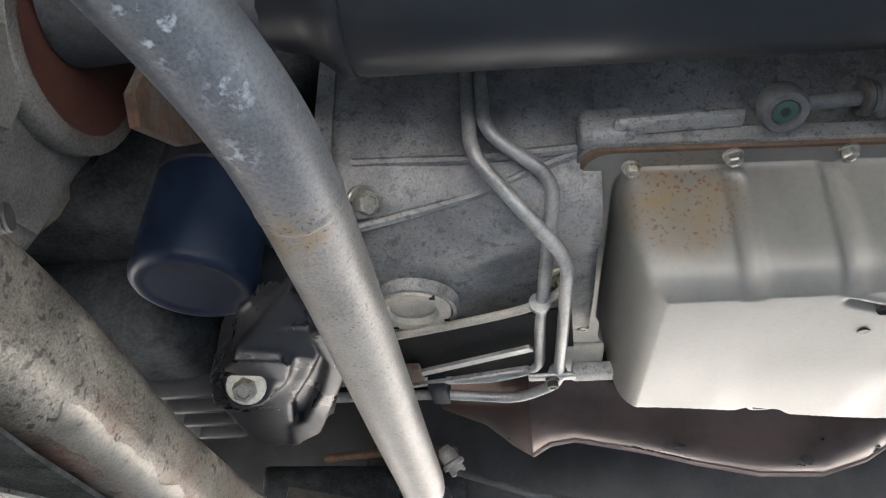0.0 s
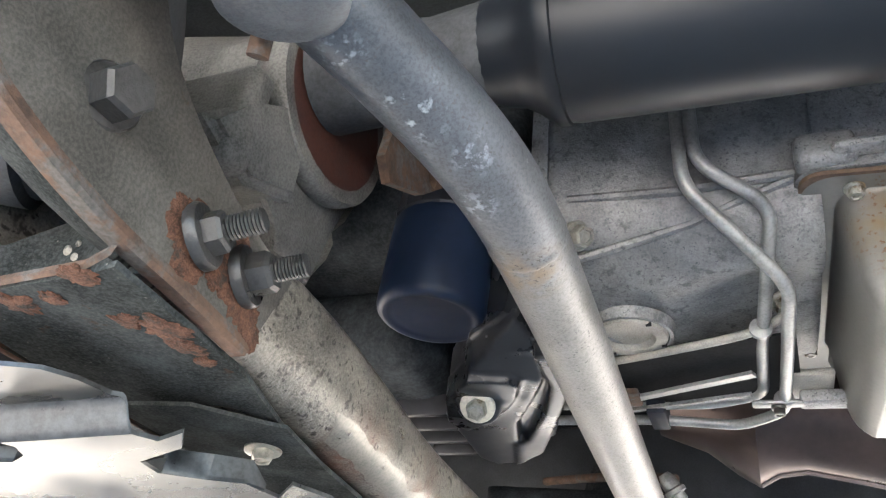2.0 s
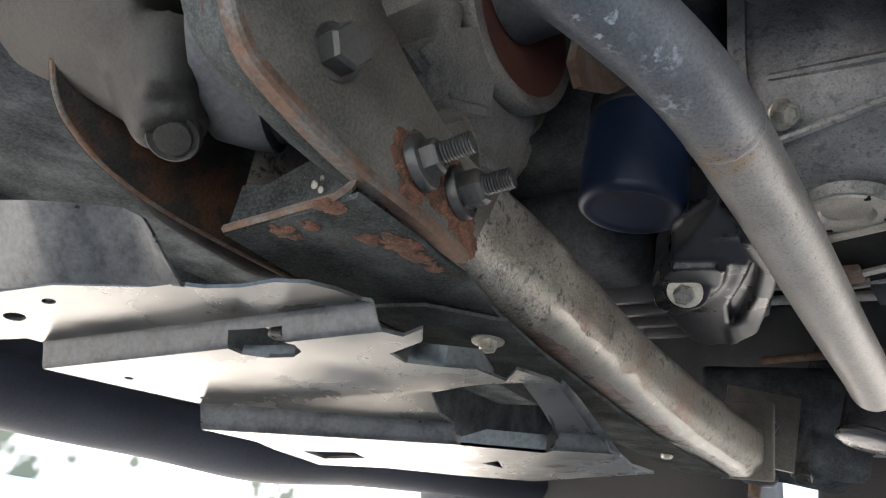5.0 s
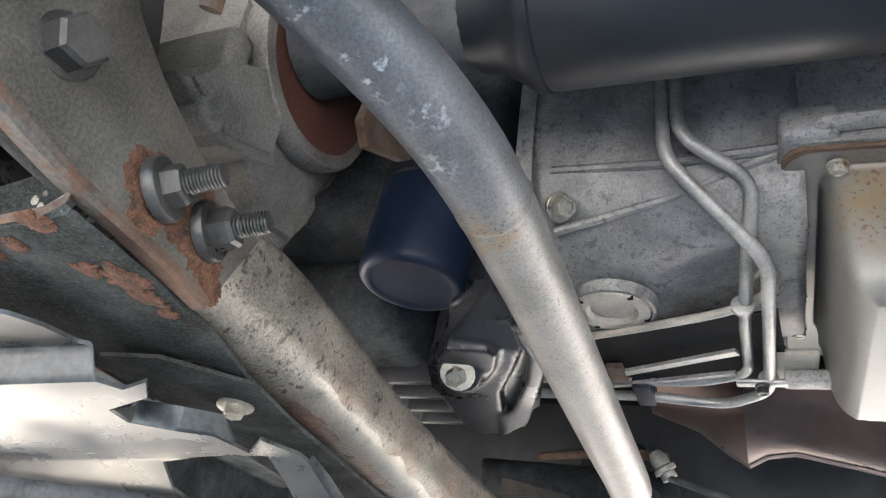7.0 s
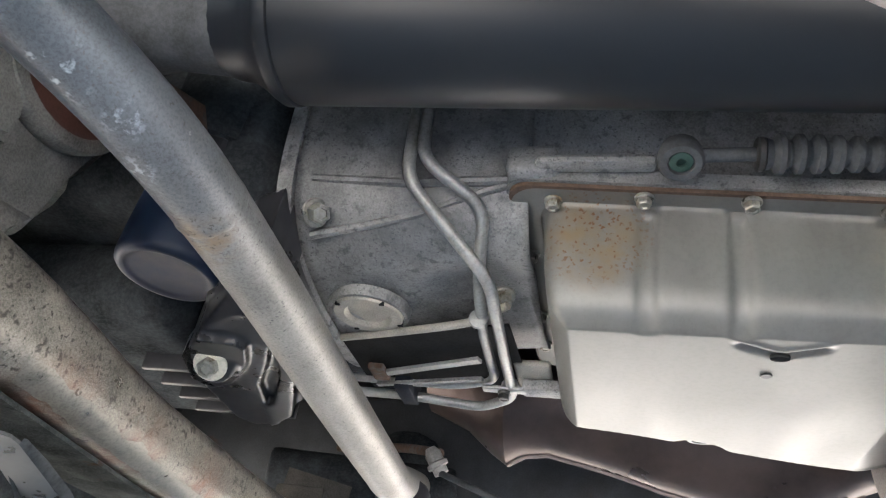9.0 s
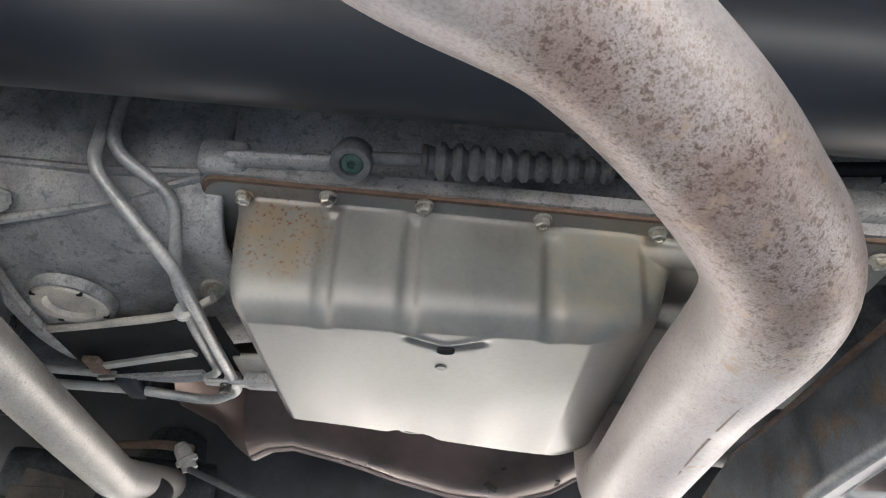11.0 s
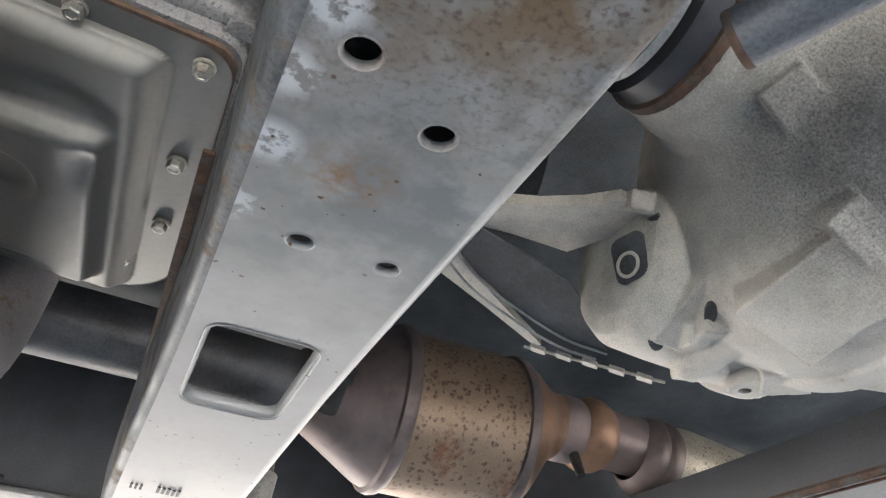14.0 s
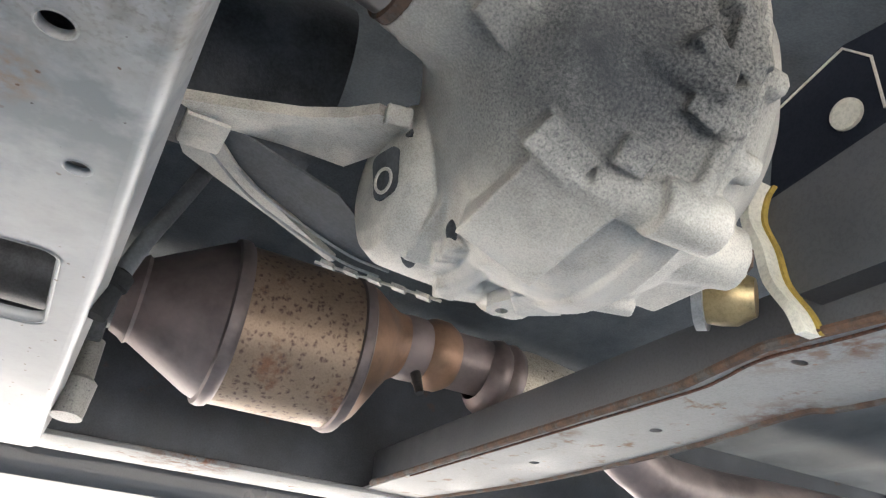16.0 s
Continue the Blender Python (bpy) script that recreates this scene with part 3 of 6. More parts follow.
for y0, y1 in ((0.31, 0.345), (0.352, 0.40), (0.415, 0.47), (0.478, 0.50), (0.53, 0.585)):
    part("seam", tube([(0.3815 - 0.03 * max(0.0, 0.36 - y), y, 0.3622 - 0.036 * max(0.0, y - 0.43)) for y in (y0, (y0 + y1) / 2, y1)], 0.0011, 6), M_SEAM, pipe2, "faint brown weld seam")


def weld_collar():
    L = catmull(P1, 12)
    i = min(range(len(L)), key=lambda k: (L[k] - V(-0.0975, 0.255, 0.407)).length)
    d = (L[i + 1] - L[i]).normalized()
    prof = [(-0.004, 0.02045), (-0.002, 0.0208), (0.0, 0.0210), (0.002, 0.0208), (0.003, 0.02045)]
    b = turned(prof, L[i], d, 40, cap=False)
    for v in b.verts:
        v.co += (v.co - L[i]).normalized() * 0.0006 * noise.noise(v.co * 260)
    part("weld_bead", b, M_PIPE1, pipe1, "pitted weld bead")


weld_collar()


def front_shaft():
    t = thing("drive_shaft", (0.0, 0.256, 0.54), "dark painted tubular drive shaft along the gearbox", "drive shaft")
    d = Vector((1, 0.041, -0.006)).normalized()
    o = Vector((0, 0.2561, 0.5408))
    part("tube", turned([(-0.085, 0.047), (-0.075, 0.049), (0.555, 0.049), (0.56, 0.046)], o, d, 48), M_SHAFT, t)
    part("end_collar", turned([(-0.128, 0.030), (-0.118, 0.034), (-0.106, 0.036), (-0.098, 0.0405), (-0.090, 0.0470), (-0.086, 0.0498), (-0.080, 0.0498), (-0.079, 0.0485)], o, d, 48), M_SHAFT, t)
    part("yoke", turned([(-0.235, 0.036), (-0.20, 0.034), (-0.16, 0.028), (-0.12, 0.032)], o, d, 24), M_DARK, t)
    tab = thing("heat_shield_tab", (0.506, 0.30, 0.495), "small bent steel tab with a hole beside the shaft", "tab")
    part("strap", plate([(0.483, 0.287), (0.512, 0.290), (0.515, 0.300), (0.553, 0.304), (0.553, 0.312), (0.512, 0.311), (0.508, 0.318), (0.480, 0.312)], [ring_pts(0.5062, 0.3045, 0.0017, 10)], 0.003, lambda u, v: V(u, v, 0.4925 + 0.25 * (v - 0.29))), M_RAIL, tab)
    part("shaft_end", turned([(0.55, 0.028), (0.70, 0.028)], o, d, 24), M_DARK, t)
    return t


front_shaft()


# ---------------------------------------------------------------- gearbox, pan, bell housing
SLOPE = -0.0512


def flange_z(x):
    return 0.500 + SLOPE * (x - 0.0716)


def flange_outline(x0, y0, x1, y1, r):
    """The pan's rail: a rounded rectangle whose far rear corner turns on a wide arc."""
    return [(x1 - 0.072 + 0.072 * math.cos(a), y1 - 0.072 + 0.072 * math.sin(a)) for a in [math.pi / 2 * k / 10 for k in range(11)]] + round_rect(x0, y0, x1, y1, r)[6:]


def transmission():
    t = thing("gearbox", (0.3, 0.51, 0.5), "dirty cast aluminium automatic gearbox case", "gearbox")
    rings = []
    for x, s in ((0.05, 1.0), (0.2, 1.0), (0.40, 0.97), (0.515, 0.92), (0.53, 0.80)):
        ring = []
        for k in range(36):
            a = 2 * math.pi * k / 36
            cy, cz = 0.515, 0.62
            y = cy + 0.15 * s * math.copysign(abs(math.cos(a)) ** 0.6, math.cos(a))
            z = cz + (0.12 - 0.001) * s * math.copysign(abs(math.sin(a)) ** 0.6, math.sin(a)) + (flange_z(x) + 0.004 - 0.501 if x < 0.52 else 0.0)
            ring.append(V(x, y, z))
        rings.append(ring)
    part("case", loft(rings), M_CAST, t)
    # tail of the same casting, coloured dark for the shade it lies in
    part("shaded_tail", turned([(0.525, 0.115), (0.56, 0.085), (0.60, 0.078), (0.74, 0.075)], (0, 0.515, 0.60), (1, 0, 0), 40), M_DARK, t)
    part("rim", plate(flange_outline(0.039, 0.360, 0.512, 0.662, 0.016), (), 0.010, lambda u, v: V(u, v, flange_z(u) + 0.0045)), M_CAST, t)
    # cast rear lug over the pan's corner
    part("lug", box((0.452, 0.350, 0.4925), (0.506, 0.372, 0.515), 0.006, 3), M_CAST, t)
    part("lug_post", rod((0.506, 0.358, 0.489), (0.503, 0.357, 0.522), 0.0075, 0.0075, 20), M_CAST, t)
    part("front_lug", box((0.040, 0.352, 0.506), (0.075, 0.372, 0.53), 0.006, 3), M_CAST, t)
    part("ledge", box((0.06, 0.346, 0.5085), (0.138, 0.3595, 0.5165), 0.004, 2), M_CAST, t)
    return t


gearbox = transmission()
PAN_BOLTS = [(0.0716, 0.3755), (0.1307, 0.3675), (0.1955, 0.3665), (0.2744, 0.3695), (0.35, 0.371), (0.43, 0.373), (0.494, 0.378), (0.4915, 0.465), (0.4908, 0.538), (0.4715, 0.598),
             (0.0515, 0.4457), (0.0510, 0.5459), (0.0510, 0.605), (0.14, 0.654), (0.24, 0.654), (0.34, 0.654)]


def oil_pan():
    t = thing("oil_pan", (0.3, 0.51, 0.41), "zinc-grey pressed steel gearbox oil pan with brown stains", "oil pan")
    part("gasket", plate(flange_outline(0.041, 0.3625, 0.510, 0.660, 0.014), (), 0.003, lambda u, v: V(u, v, flange_z(u) + 0.001)), M_GASKET, t)

    def inside(x, y, x0, y0, x1, y1, r, runs):
        """smallest of the distances from four sides, each over its own run, blended at the corners."""
        f = [min(max(v / q, 0), 1) for v, q in ((x - x0, runs[0]), (y - y0, runs[1]), (x1 - x, runs[2]), (y1 - y, runs[3]))]
        g = [1 - v for v in f]
        m = (g[0] ** 3 + g[1] ** 3 + g[2] ** 3 + g[3] ** 3) ** (1 / 3)
        return 1 - min(m, 1)

    prof = catmull([(-0.04, 0.0, 0), (0.0, 0.0, 0), (0.05, 0.012, 0), (0.11, 0.08, 0), (0.20, 0.36, 0), (0.30, 0.64, 0), (0.38, 0.76, 0), (0.50, 0.85, 0), (0.66, 0.915, 0), (0.84, 0.965, 0), (0.96, 0.992, 0), (1.0, 1.0, 0), (1.1, 1.0, 0)], 12)
    ks, ds = [p.x for p in prof], [p.y for p in prof]

    def press(k):
        """share of the depth at a share k of the wall's run: fillet, steep wall, roll and chamfer to the flat bottom."""
        return float(np.interp(k, ks, ds))

    def under(x, y):
        wave = 0.0 if y > 0.5 else 0.0042 * max(smoothstep(lo, lo + 0.007, x) * smoothstep(hi, hi - 0.007, x) * amp for lo, hi, amp in ((0.062, 0.131, 0.7), (0.135, 0.187, 0.9), (0.191, 0.280, 1.0), (0.284, 0.345, 0.7)))
        far = 0.608 + 0.054 * smoothstep(0.06, 0.33, x)
        notch = math.exp(-((x - 0.187) / 0.019) ** 6)
        k1 = inside(x, y, 0.061, 0.3800 - wave, 0.372, far - 0.010 * notch, 0, (0.024, 0.0235, 0.064, 0.022))
        deep = 0.0795 * press(k1)
        k2 = inside(x, y, 0.066, 0.3795, 0.478, 0.645, 0, (0.016, 0.011, 0.018, 0.02))
        shallow = 0.017 * (1 - (1 - k2) ** 2)
        k3 = inside(x, y, 0.33, 0.436, 0.462, 0.620, 0, (0.02, 0.012, 0.016, 0.03))
        shallow += 0.016 * smoothstep(0.0, 0.8, k3) if x > 0.33 else 0
        dish = 0.008 * smoothstep(1, 0.6, math.hypot((x - 0.40) / 0.024, (y - 0.495) / 0.026)) + 0.009 * smoothstep(1, 0.6, math.hypot((x - 0.405) / 0.03, (y - 0.60) / 0.018))
        crease = 0.006 * math.exp(-((x - 0.43) / 0.02) ** 2 - ((y - 0.425) / 0.010) ** 2) + 0.005 * math.exp(-((x - 0.448) / 0.008) ** 2 - ((y - 0.455) / 0.02) ** 2)
        h = max(deep, shallow - dish - crease)
        rim = 0.002 * math.exp(-((k2 - 0.05) / 0.12) ** 2) if 0 < k2 < 0.5 else 0
        px, py = x - 0.2145, y - 0.4225
        dent = 0.0
        if h > 0.06:
            run = abs(px)
            line = -0.50 * run
            dent = -0.0042 * smoothstep(0.030, 0.020, run) * math.exp(-((py - line) / 0.0030) ** 2) * (0.6 + 0.4 * smoothstep(0.003, 0.012, run)) + 0.0012 * smoothstep(0.034, 0.020, run) * math.exp(-((py - line + 0.0075) / 0.003) ** 2)
        return h + rim + dent
    bm = bmesh.new()
    x0, x1, y0, y1 = 0.042, 0.509, 0.364, 0.659
    # finer rows where the walls are steep
    au, ax = (0, 0.03, 0.20, 0.26, 0.58, 0.76, 1), (0.042, 0.061, 0.0715, 0.086, 0.30, 0.375, 0.509)
    bu, by = (0, 0.05, 0.36, 0.46, 0.80, 1), (0.364, 0.3765, 0.3905, 0.412, 0.585, 0.659)

    def fn(a, b):
        x, y = float(np.interp(a, au, ax)), float(np.interp(b, bu, by))
        r = 0.075 if x > 0.3 and y > 0.5 else 0.02
        cx, cy = min(max(x, x0 + r), x1 - r), min(max(y, y0 + r), y1 - r)
        dd = math.hypot(x - cx, y - cy)
        if dd > 1e-9:
            lim = r / max(abs(x - cx) / dd, abs(y - cy) / dd)
            x, y = cx + (x - cx) * r / lim, cy + (y - cy) * r / lim
        h = under(x, y)
        return V(x, y, flange_z(x) - h + (SLOPE * -0.9 * (x - 0.19) * smoothstep(0.045, 0.08, h)))
    skin(bm, fn, 280, 210)
    ob = part("pressing", bm, M_PAN, t, angle=70)
    # dark caps on the surface stand for shade inside slot and dimple
    part("drain_slot", loft([[V(0.2150 + q * 0.0062 * math.cos(a), 0.4225 + q * 0.0042 * math.sin(a), 0.4145 - dz) for a in [2 * math.pi * k / 24 for k in range(24)]] for q, dz in ((1.0, 0.0), (0.96, 0.0022), (0.5, 0.0012))]), M_RUBBER, t, "dark cap for the shaded drain slot")
    part("dimple", turned([(0, 0.0042), (0.0006, 0.0035)], (0.2118, 0.4525, 0.4137), (0, 0, -1), 12), M_BOLT_DARK, t)
    part("drain_plug", turned([(-0.02, 0.013), (0.0, 0.013), (0.002, 0.0115), (0.002, 0.008), (-0.001, 0.0075)], (0.187, 0.602, 0.4180), (0, 0.12, -1), 28), M_PAN, t, "round drain plug")
    for x, y in PAN_BOLTS:
        hex_bolt(t, (x, y, flange_z(x) - 0.0018), (0, 0, -1), 0.0088, 0.0050, 0.0062, 0.0012, turn=x * 40)
    return t


oil_pan()
BELL = [(0.358, 0.66), (0.360, 0.58), (0.366, 0.525), (0.380, 0.492), (0.410, 0.474), (0.45, 0.464), (0.50, 0.459), (0.55, 0.461), (0.60, 0.470), (0.64, 0.49), (0.665, 0.53), (0.672, 0.60), (0.66, 0.66)]


def bell_point(x, s):
    """On the bell housing: x along the vehicle, s 0..1 round the lower half."""
    L = catmull([(0, y, z) for y, z in BELL], 6)
    i = s * (len(L) - 1)
    a = L[int(i)].lerp(L[min(int(i) + 1, len(L) - 1)], i - int(i))
    k = smoothstep(-0.12, 0.06, x)
    return V(x, a.y + (0.515 - a.y) * 0.05 * k, a.z + 0.022 * k * smoothstep(0.40, 0.46, a.y))


def bell_housing():
    t = thing("bell_housing", (-0.03, 0.51, 0.47), "pitted grey cast bell housing with ribs and an oval window", "bell housing")
    bm = bmesh.new()
    skin(bm, lambda a, b: bell_point(-0.118 + 0.172 * a, b), 24, 72)
    ob = part("shell", bm, M_CAST, t)
    so = ob.modifiers.new("wall", "SOLIDIFY")
    so.thickness, so.offset = 0.006, -1
    part("front_flange", loft([[bell_point(-0.118, k / 72) + V(dx, 0, -dz) + V(0, (-1 if k < 36 else 1) * dz * 0.5, 0) for k in range(73)] for dx, dz in ((0, 0), (0.0, 0.006), (-0.012, 0.006), (-0.012, 0))], closed=False), M_CAST, t)

    def rib(pts, w=0.0022):
        return tube([Vector(p) for p in pts], w, 8)
    part("rib", rib([(-0.105, 0.371, 0.5140), (-0.034, 0.3725, 0.5112), (0.050, 0.373, 0.5145)], w=0.0036), M_CAST, t)
    part("rib", rib([(-0.105, 0.392, 0.4772), (-0.06, 0.388, 0.485), (-0.026, 0.386, 0.4925), (0.01, 0.380, 0.504), (0.048, 0.374, 0.5145)], w=0.0034), M_CAST, t)
    c = V(-0.0815, 0.4795, 0.4590)

    def window_ring(rows, cap=True):
        return loft([[c + V(r * math.cos(a), r * 1.04 * math.sin(a), z) for a in [2 * math.pi * k / 40 for k in range(40)]] for r, z in rows], cap=cap)
    part("window_rim", window_ring(((0.0345, 0.008), (0.0335, 0.0015), (0.0325, -0.0005), (0.0300, -0.0008), (0.0293, 0.0012), (0.0290, 0.006)), False), M_CAST, t)
    part("window_plug", window_ring(((0.0290, 0.002), (0.0286, -0.0012), (0.0278, -0.0022), (0.0198, -0.0022), (0.0186, -0.0010), (0.0165, 0.0030), (0.012, 0.0060), (0.002, 0.0070))), M_CASE, t, "pale pressed plug with a dished middle")
    # black blocks stand for the shade inside the rim's notches
    for a in (0.5, 2.2, 3.9, 5.4):
        part("notch", box(c + V(0.0275 * math.cos(a) - 0.002, 0.0286 * math.sin(a) - 0.0012, -0.0030), c + V(0.0275 * math.cos(a) + 0.002, 0.0286 * math.sin(a) + 0.0012, -0.0004), 0), M_RUBBER, t)
    part("lower_lip", tube(catmull([(-0.117, 0.522, 0.4565), (-0.05, 0.500, 0.4560), (0.005, 0.483, 0.4585), (0.034, 0.466, 0.465)], 6), 0.0034, 10), M_CASE, t)
    hex_bolt(t, (-0.100, 0.379, 0.4885), (0.75, -0.5, -0.45), 0.014, 0.009, 0.011, 0.002, turn=0.5)
    hex_bolt(t, (-0.128, 0.40, 0.478), (0.3, -0.5, -0.8), 0.012, 0.008, 0.009, 0.002, turn=0.9, mat_=M_BOLT_DARK)
    hex_bolt(t, (0.028, 0.475, 0.478), (0.2, -0.3, -0.9), 0.012, 0.008, 0.010, 0.002, turn=0.2)
    return t


bell_housing()


def dust_cover():
    t = thing("dust_cover", (-0.04, 0.57, 0.452), "thin steel cover strips over a dark sheet for the shaded flywheel opening", "dust cover")
    # black sheet stands for the unlit gap of the flywheel opening
    part("gap_shade", plate([(-0.117, 0.526), (-0.05, 0.504), (0.005, 0.487), (0.034, 0.480), (0.040, 0.60), (-0.117, 0.632)], (), 0.002, lambda u, v: V(u, v, 0.4548)), M_RUBBER, t)
    for at, ln, wd, ang, m_ in (((-0.044, 0.556, 0.4485), 0.105, 0.008, -24, M_LINE), ((-0.052, 0.590, 0.4480), 0.110, 0.005, -16, M_CAST)):
        part("strip", slab((ln, wd, 0.003), at, (0, 0, ang)), m_, t)
    part("rusty_clip", box((-0.103, 0.560, 0.4455), (-0.088, 0.590, 0.4515), 0.002), M_RUST_EDGE, t)
    part("tab", box((0.03, 0.55, 0.452), (0.062, 0.60, 0.459), 0.003), M_CASE, t)
    return t


dust_cover()


def cooler_lines():
    a = [(-0.028, 0.345, 0.60), (-0.0267, 0.352, 0.4996), (0.0295, 0.402, 0.4493), (0.0275, 0.50, 0.446), (0.0247, 0.612, 0.4467), (-0.01, 0.645, 0.447), (-0.079, 0.632, 0.449), (-0.24, 0.635, 0.452)]
    b = [(-0.02, 0.345, 0.60), (-0.018, 0.350, 0.515), (0.0242, 0.3756, 0.4936), (0.0165, 0.43, 0.462), (0.0115, 0.50, 0.456), (0.010, 0.592, 0.455), (-0.03, 0.612, 0.455), (-0.079, 0.607, 0.454), (-0.24, 0.605, 0.456)]
    for pts in (a, b):
        t = thing("cooler_line", pts[4], "bent dull steel oil cooler line beside the pan", "oil line", "oil cooler lines")
        part("tube", tube(rounded(pts, 0.016), 0.0046, 14), M_LINE, t)
        part("union", turned([(0, 0.0046), (0.001, 0.008), (0.005, 0.008), (0.006, 0.0046)], Vector(pts[4]) + V(0, -0.03, 0), (0, 1, 0), 14), M_LINE, t)
    t = thing("line_clamp", (-0.079, 0.62, 0.45), "black plastic clamp holding two oil lines", "clamp")
    part("clip", box((-0.087, 0.597, 0.4425), (-0.071, 0.642, 0.461), 0.002), M_PLASTIC, t)
    t = thing("line_bracket", (0.02, 0.58, 0.455), "small grey bracket clamping the oil lines", "bracket")
    part("strap", box((0.0, 0.578, 0.441), (0.042, 0.590, 0.445), 0.002), M_LINE, t)
    part("foot", box((0.036, 0.575, 0.441), (0.075, 0.595, 0.452), 0.003), M_CAST, t)
    hex_bolt(t, (0.020, 0.585, 0.440), (0, 0, -1), 0.009, 0.005, 0.006, mat_=M_BOLT_DARK)


cooler_lines()


def linkage():
    t = thing("shift_linkage", (0.15, 0.327, 0.492), "grimy selector cable with eye end and rubber bellows", "selector cable")
    part("eye", turned([(-0.007, 0.006), (-0.007, 0.0125), (-0.002, 0.0135), (0.005, 0.0135), (0.007, 0.012), (0.007, 0.008), (0.004, 0.0075)], (0.1504, 0.331, 0.499), (0, -0.35, -0.94), 28), M_DARK, t)
    part("bush", turned([(0, 0.0072), (0.0055, 0.0068), (0.0062, 0.003), (0.004, 0.0028)], (0.1504, 0.331, 0.499), (0, -0.35, -0.94), 20), material("green_bush", (0.028, 0.062, 0.05), 0.5, 0, bump=0.1), t, "green plastic bush")
    part("rod", tube([(0.160, 0.330, 0.500), (0.195, 0.333, 0.503)], 0.0045, 10), M_DARK, t)
    part("clip", turned([(0, 0.009), (0.001, 0.0105), (0.004, 0.0105), (0.005, 0.009)], (0.193, 0.333, 0.503), (1, 0.05, 0.02), 20), M_BOLT_DARK, t)
    prof, n = [(0, 0.010)], 11
    for i in range(n):
        x = 0.004 + i * 0.0105
        k = 1 - 0.35 * i / n
        prof += [(x, 0.0085 * k), (x + 0.003, 0.0125 * k), (x + 0.006, 0.0125 * k), (x + 0.009, 0.0085 * k)]
    part("bellows", turned(prof, (0.198, 0.3335, 0.5035), (1, 0.05, 0.03), 24), M_DARK, t, "dusty grey rubber bellows")
    part("cable", tube([(0.31, 0.339, 0.507), (0.5, 0.35, 0.53)], 0.005, 10), M_RUBBER, t)


linkage()


# ---------------------------------------------------------------- gearbox crossmember
def gearbox_crossmember():
    t = thing("gearbox_crossmember", (0.57, 0.55, 0.38), "grey painted steel crossmember with drilled holes and rust specks", "crossmember")
    ys = [0.0 + 0.905 * i / 60 for i in range(61)]
    R = 0.008

    def z_at(y):
        return 0.3805 - 0.030 * smoothstep(0.42, 0.95, y)

    def xl(y):
        return 0.5185 - 0.012 * smoothstep(0.4, 0.9, y)

    def xr(y):
        return 0.6275 - 0.006 * smoothstep(0.4, 0.9, y)
    outer = [(xl(y) + R, y) for y in ys] + [(xr(y) - R, y) for y in ys[::-1]]
    holes = [ring_pts(x, y, r, 24) for x, y, r in ((0.5473, 0.2431, 0.0066), (0.5853, 0.2671, 0.0064), (0.5589, 0.3598, 0.0058), (0.601, 0.3604, 0.0056), (0.577, 0.172, 0.0115), (0.553, 0.826, 0.0075))]
    slot = round_rect(0.537, 0.462, 0.601, 0.577, 0.012)
    part("bottom_plate", plate(outer, holes + [slot], 0.004, lambda u, v: V(u, v, z_at(v))), M_XM, t, smooth=False)
    for x, y, r in ((0.5473, 0.2431, 0.0066), (0.5853, 0.2671, 0.0064), (0.5589, 0.3598, 0.0058), (0.601, 0.3604, 0.0056), (0.577, 0.172, 0.0115)):
        part("hole_collar", loft([[V(x + q * math.cos(a), y + q * math.sin(a), z_at(y) + dz) for a in [2 * math.pi * k / 24 for k in range(24)]] for q, dz in ((r + 0.0014, -0.0001), (r + 0.0005, -0.0005), (r - 0.0002, 0.0004), (r - 0.0003, 0.0036))], cap=False), M_XM, t)

    def side(xf, tops, name, sgn):
        top = catmull([(y, z, 0) for y, z in tops], 6)

        def tz(y):
            for a, b in zip(top, top[1:]):
                if a.x <= y <= b.x:
                    return a.y + (b.y - a.y) * (y - a.x) / (b.x - a.x)
            return top[-1].y
        rings = []
        for y in ys:
            x, zb, zt = xf(y), z_at(y), tz(y)
            prof = [(x - sgn * R + sgn * R * math.sin(a), zb + R - R * math.cos(a)) for a in [math.pi / 2 * k / 6 for k in range(7)]] + [(x + sgn * 0.005, zt)]
            back = [(px - sgn * 0.0035, max(pz, zb + 0.0035)) for px, pz in prof[::-1]]
            rings.append([V(px, y, pz) for px, pz in prof + back])
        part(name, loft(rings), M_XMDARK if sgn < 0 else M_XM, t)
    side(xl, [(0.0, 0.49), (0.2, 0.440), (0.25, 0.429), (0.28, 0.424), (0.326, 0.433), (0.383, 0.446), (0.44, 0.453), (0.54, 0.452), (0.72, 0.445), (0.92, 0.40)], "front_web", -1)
    side(xr, [(0.0, 0.43), (0.3, 0.405), (0.6, 0.398), (0.92, 0.385)], "rear_web", 1)
    # added out of view to block light and keep the drilled holes dark
    part("top_plate", box((0.53, 0.0, 0.405), (0.616, 0.44, 0.412), 0.001), M_DARK, t)
    part("rusty_flange", box((0.5055, 0.405, 0.4455), (0.5125, 0.72, 0.4485), 0.001), M_RUST_EDGE, t)
    lo, hi = slot, round_rect(0.5350, 0.4600, 0.6030, 0.5790, 0.0135)
    part("slot_flange", loft([[V(u, v, z_at(v) + dz) for u, v in L] for L, dz in ((hi, -0.0006), (lo, 0.0008), (round_rect(0.5385, 0.4635, 0.5995, 0.5755, 0.011), 0.004), (round_rect(0.5385, 0.4635, 0.5995, 0.5755, 0.011), 0.008), (hi, 0.008))], cap=False), M_XM, t)
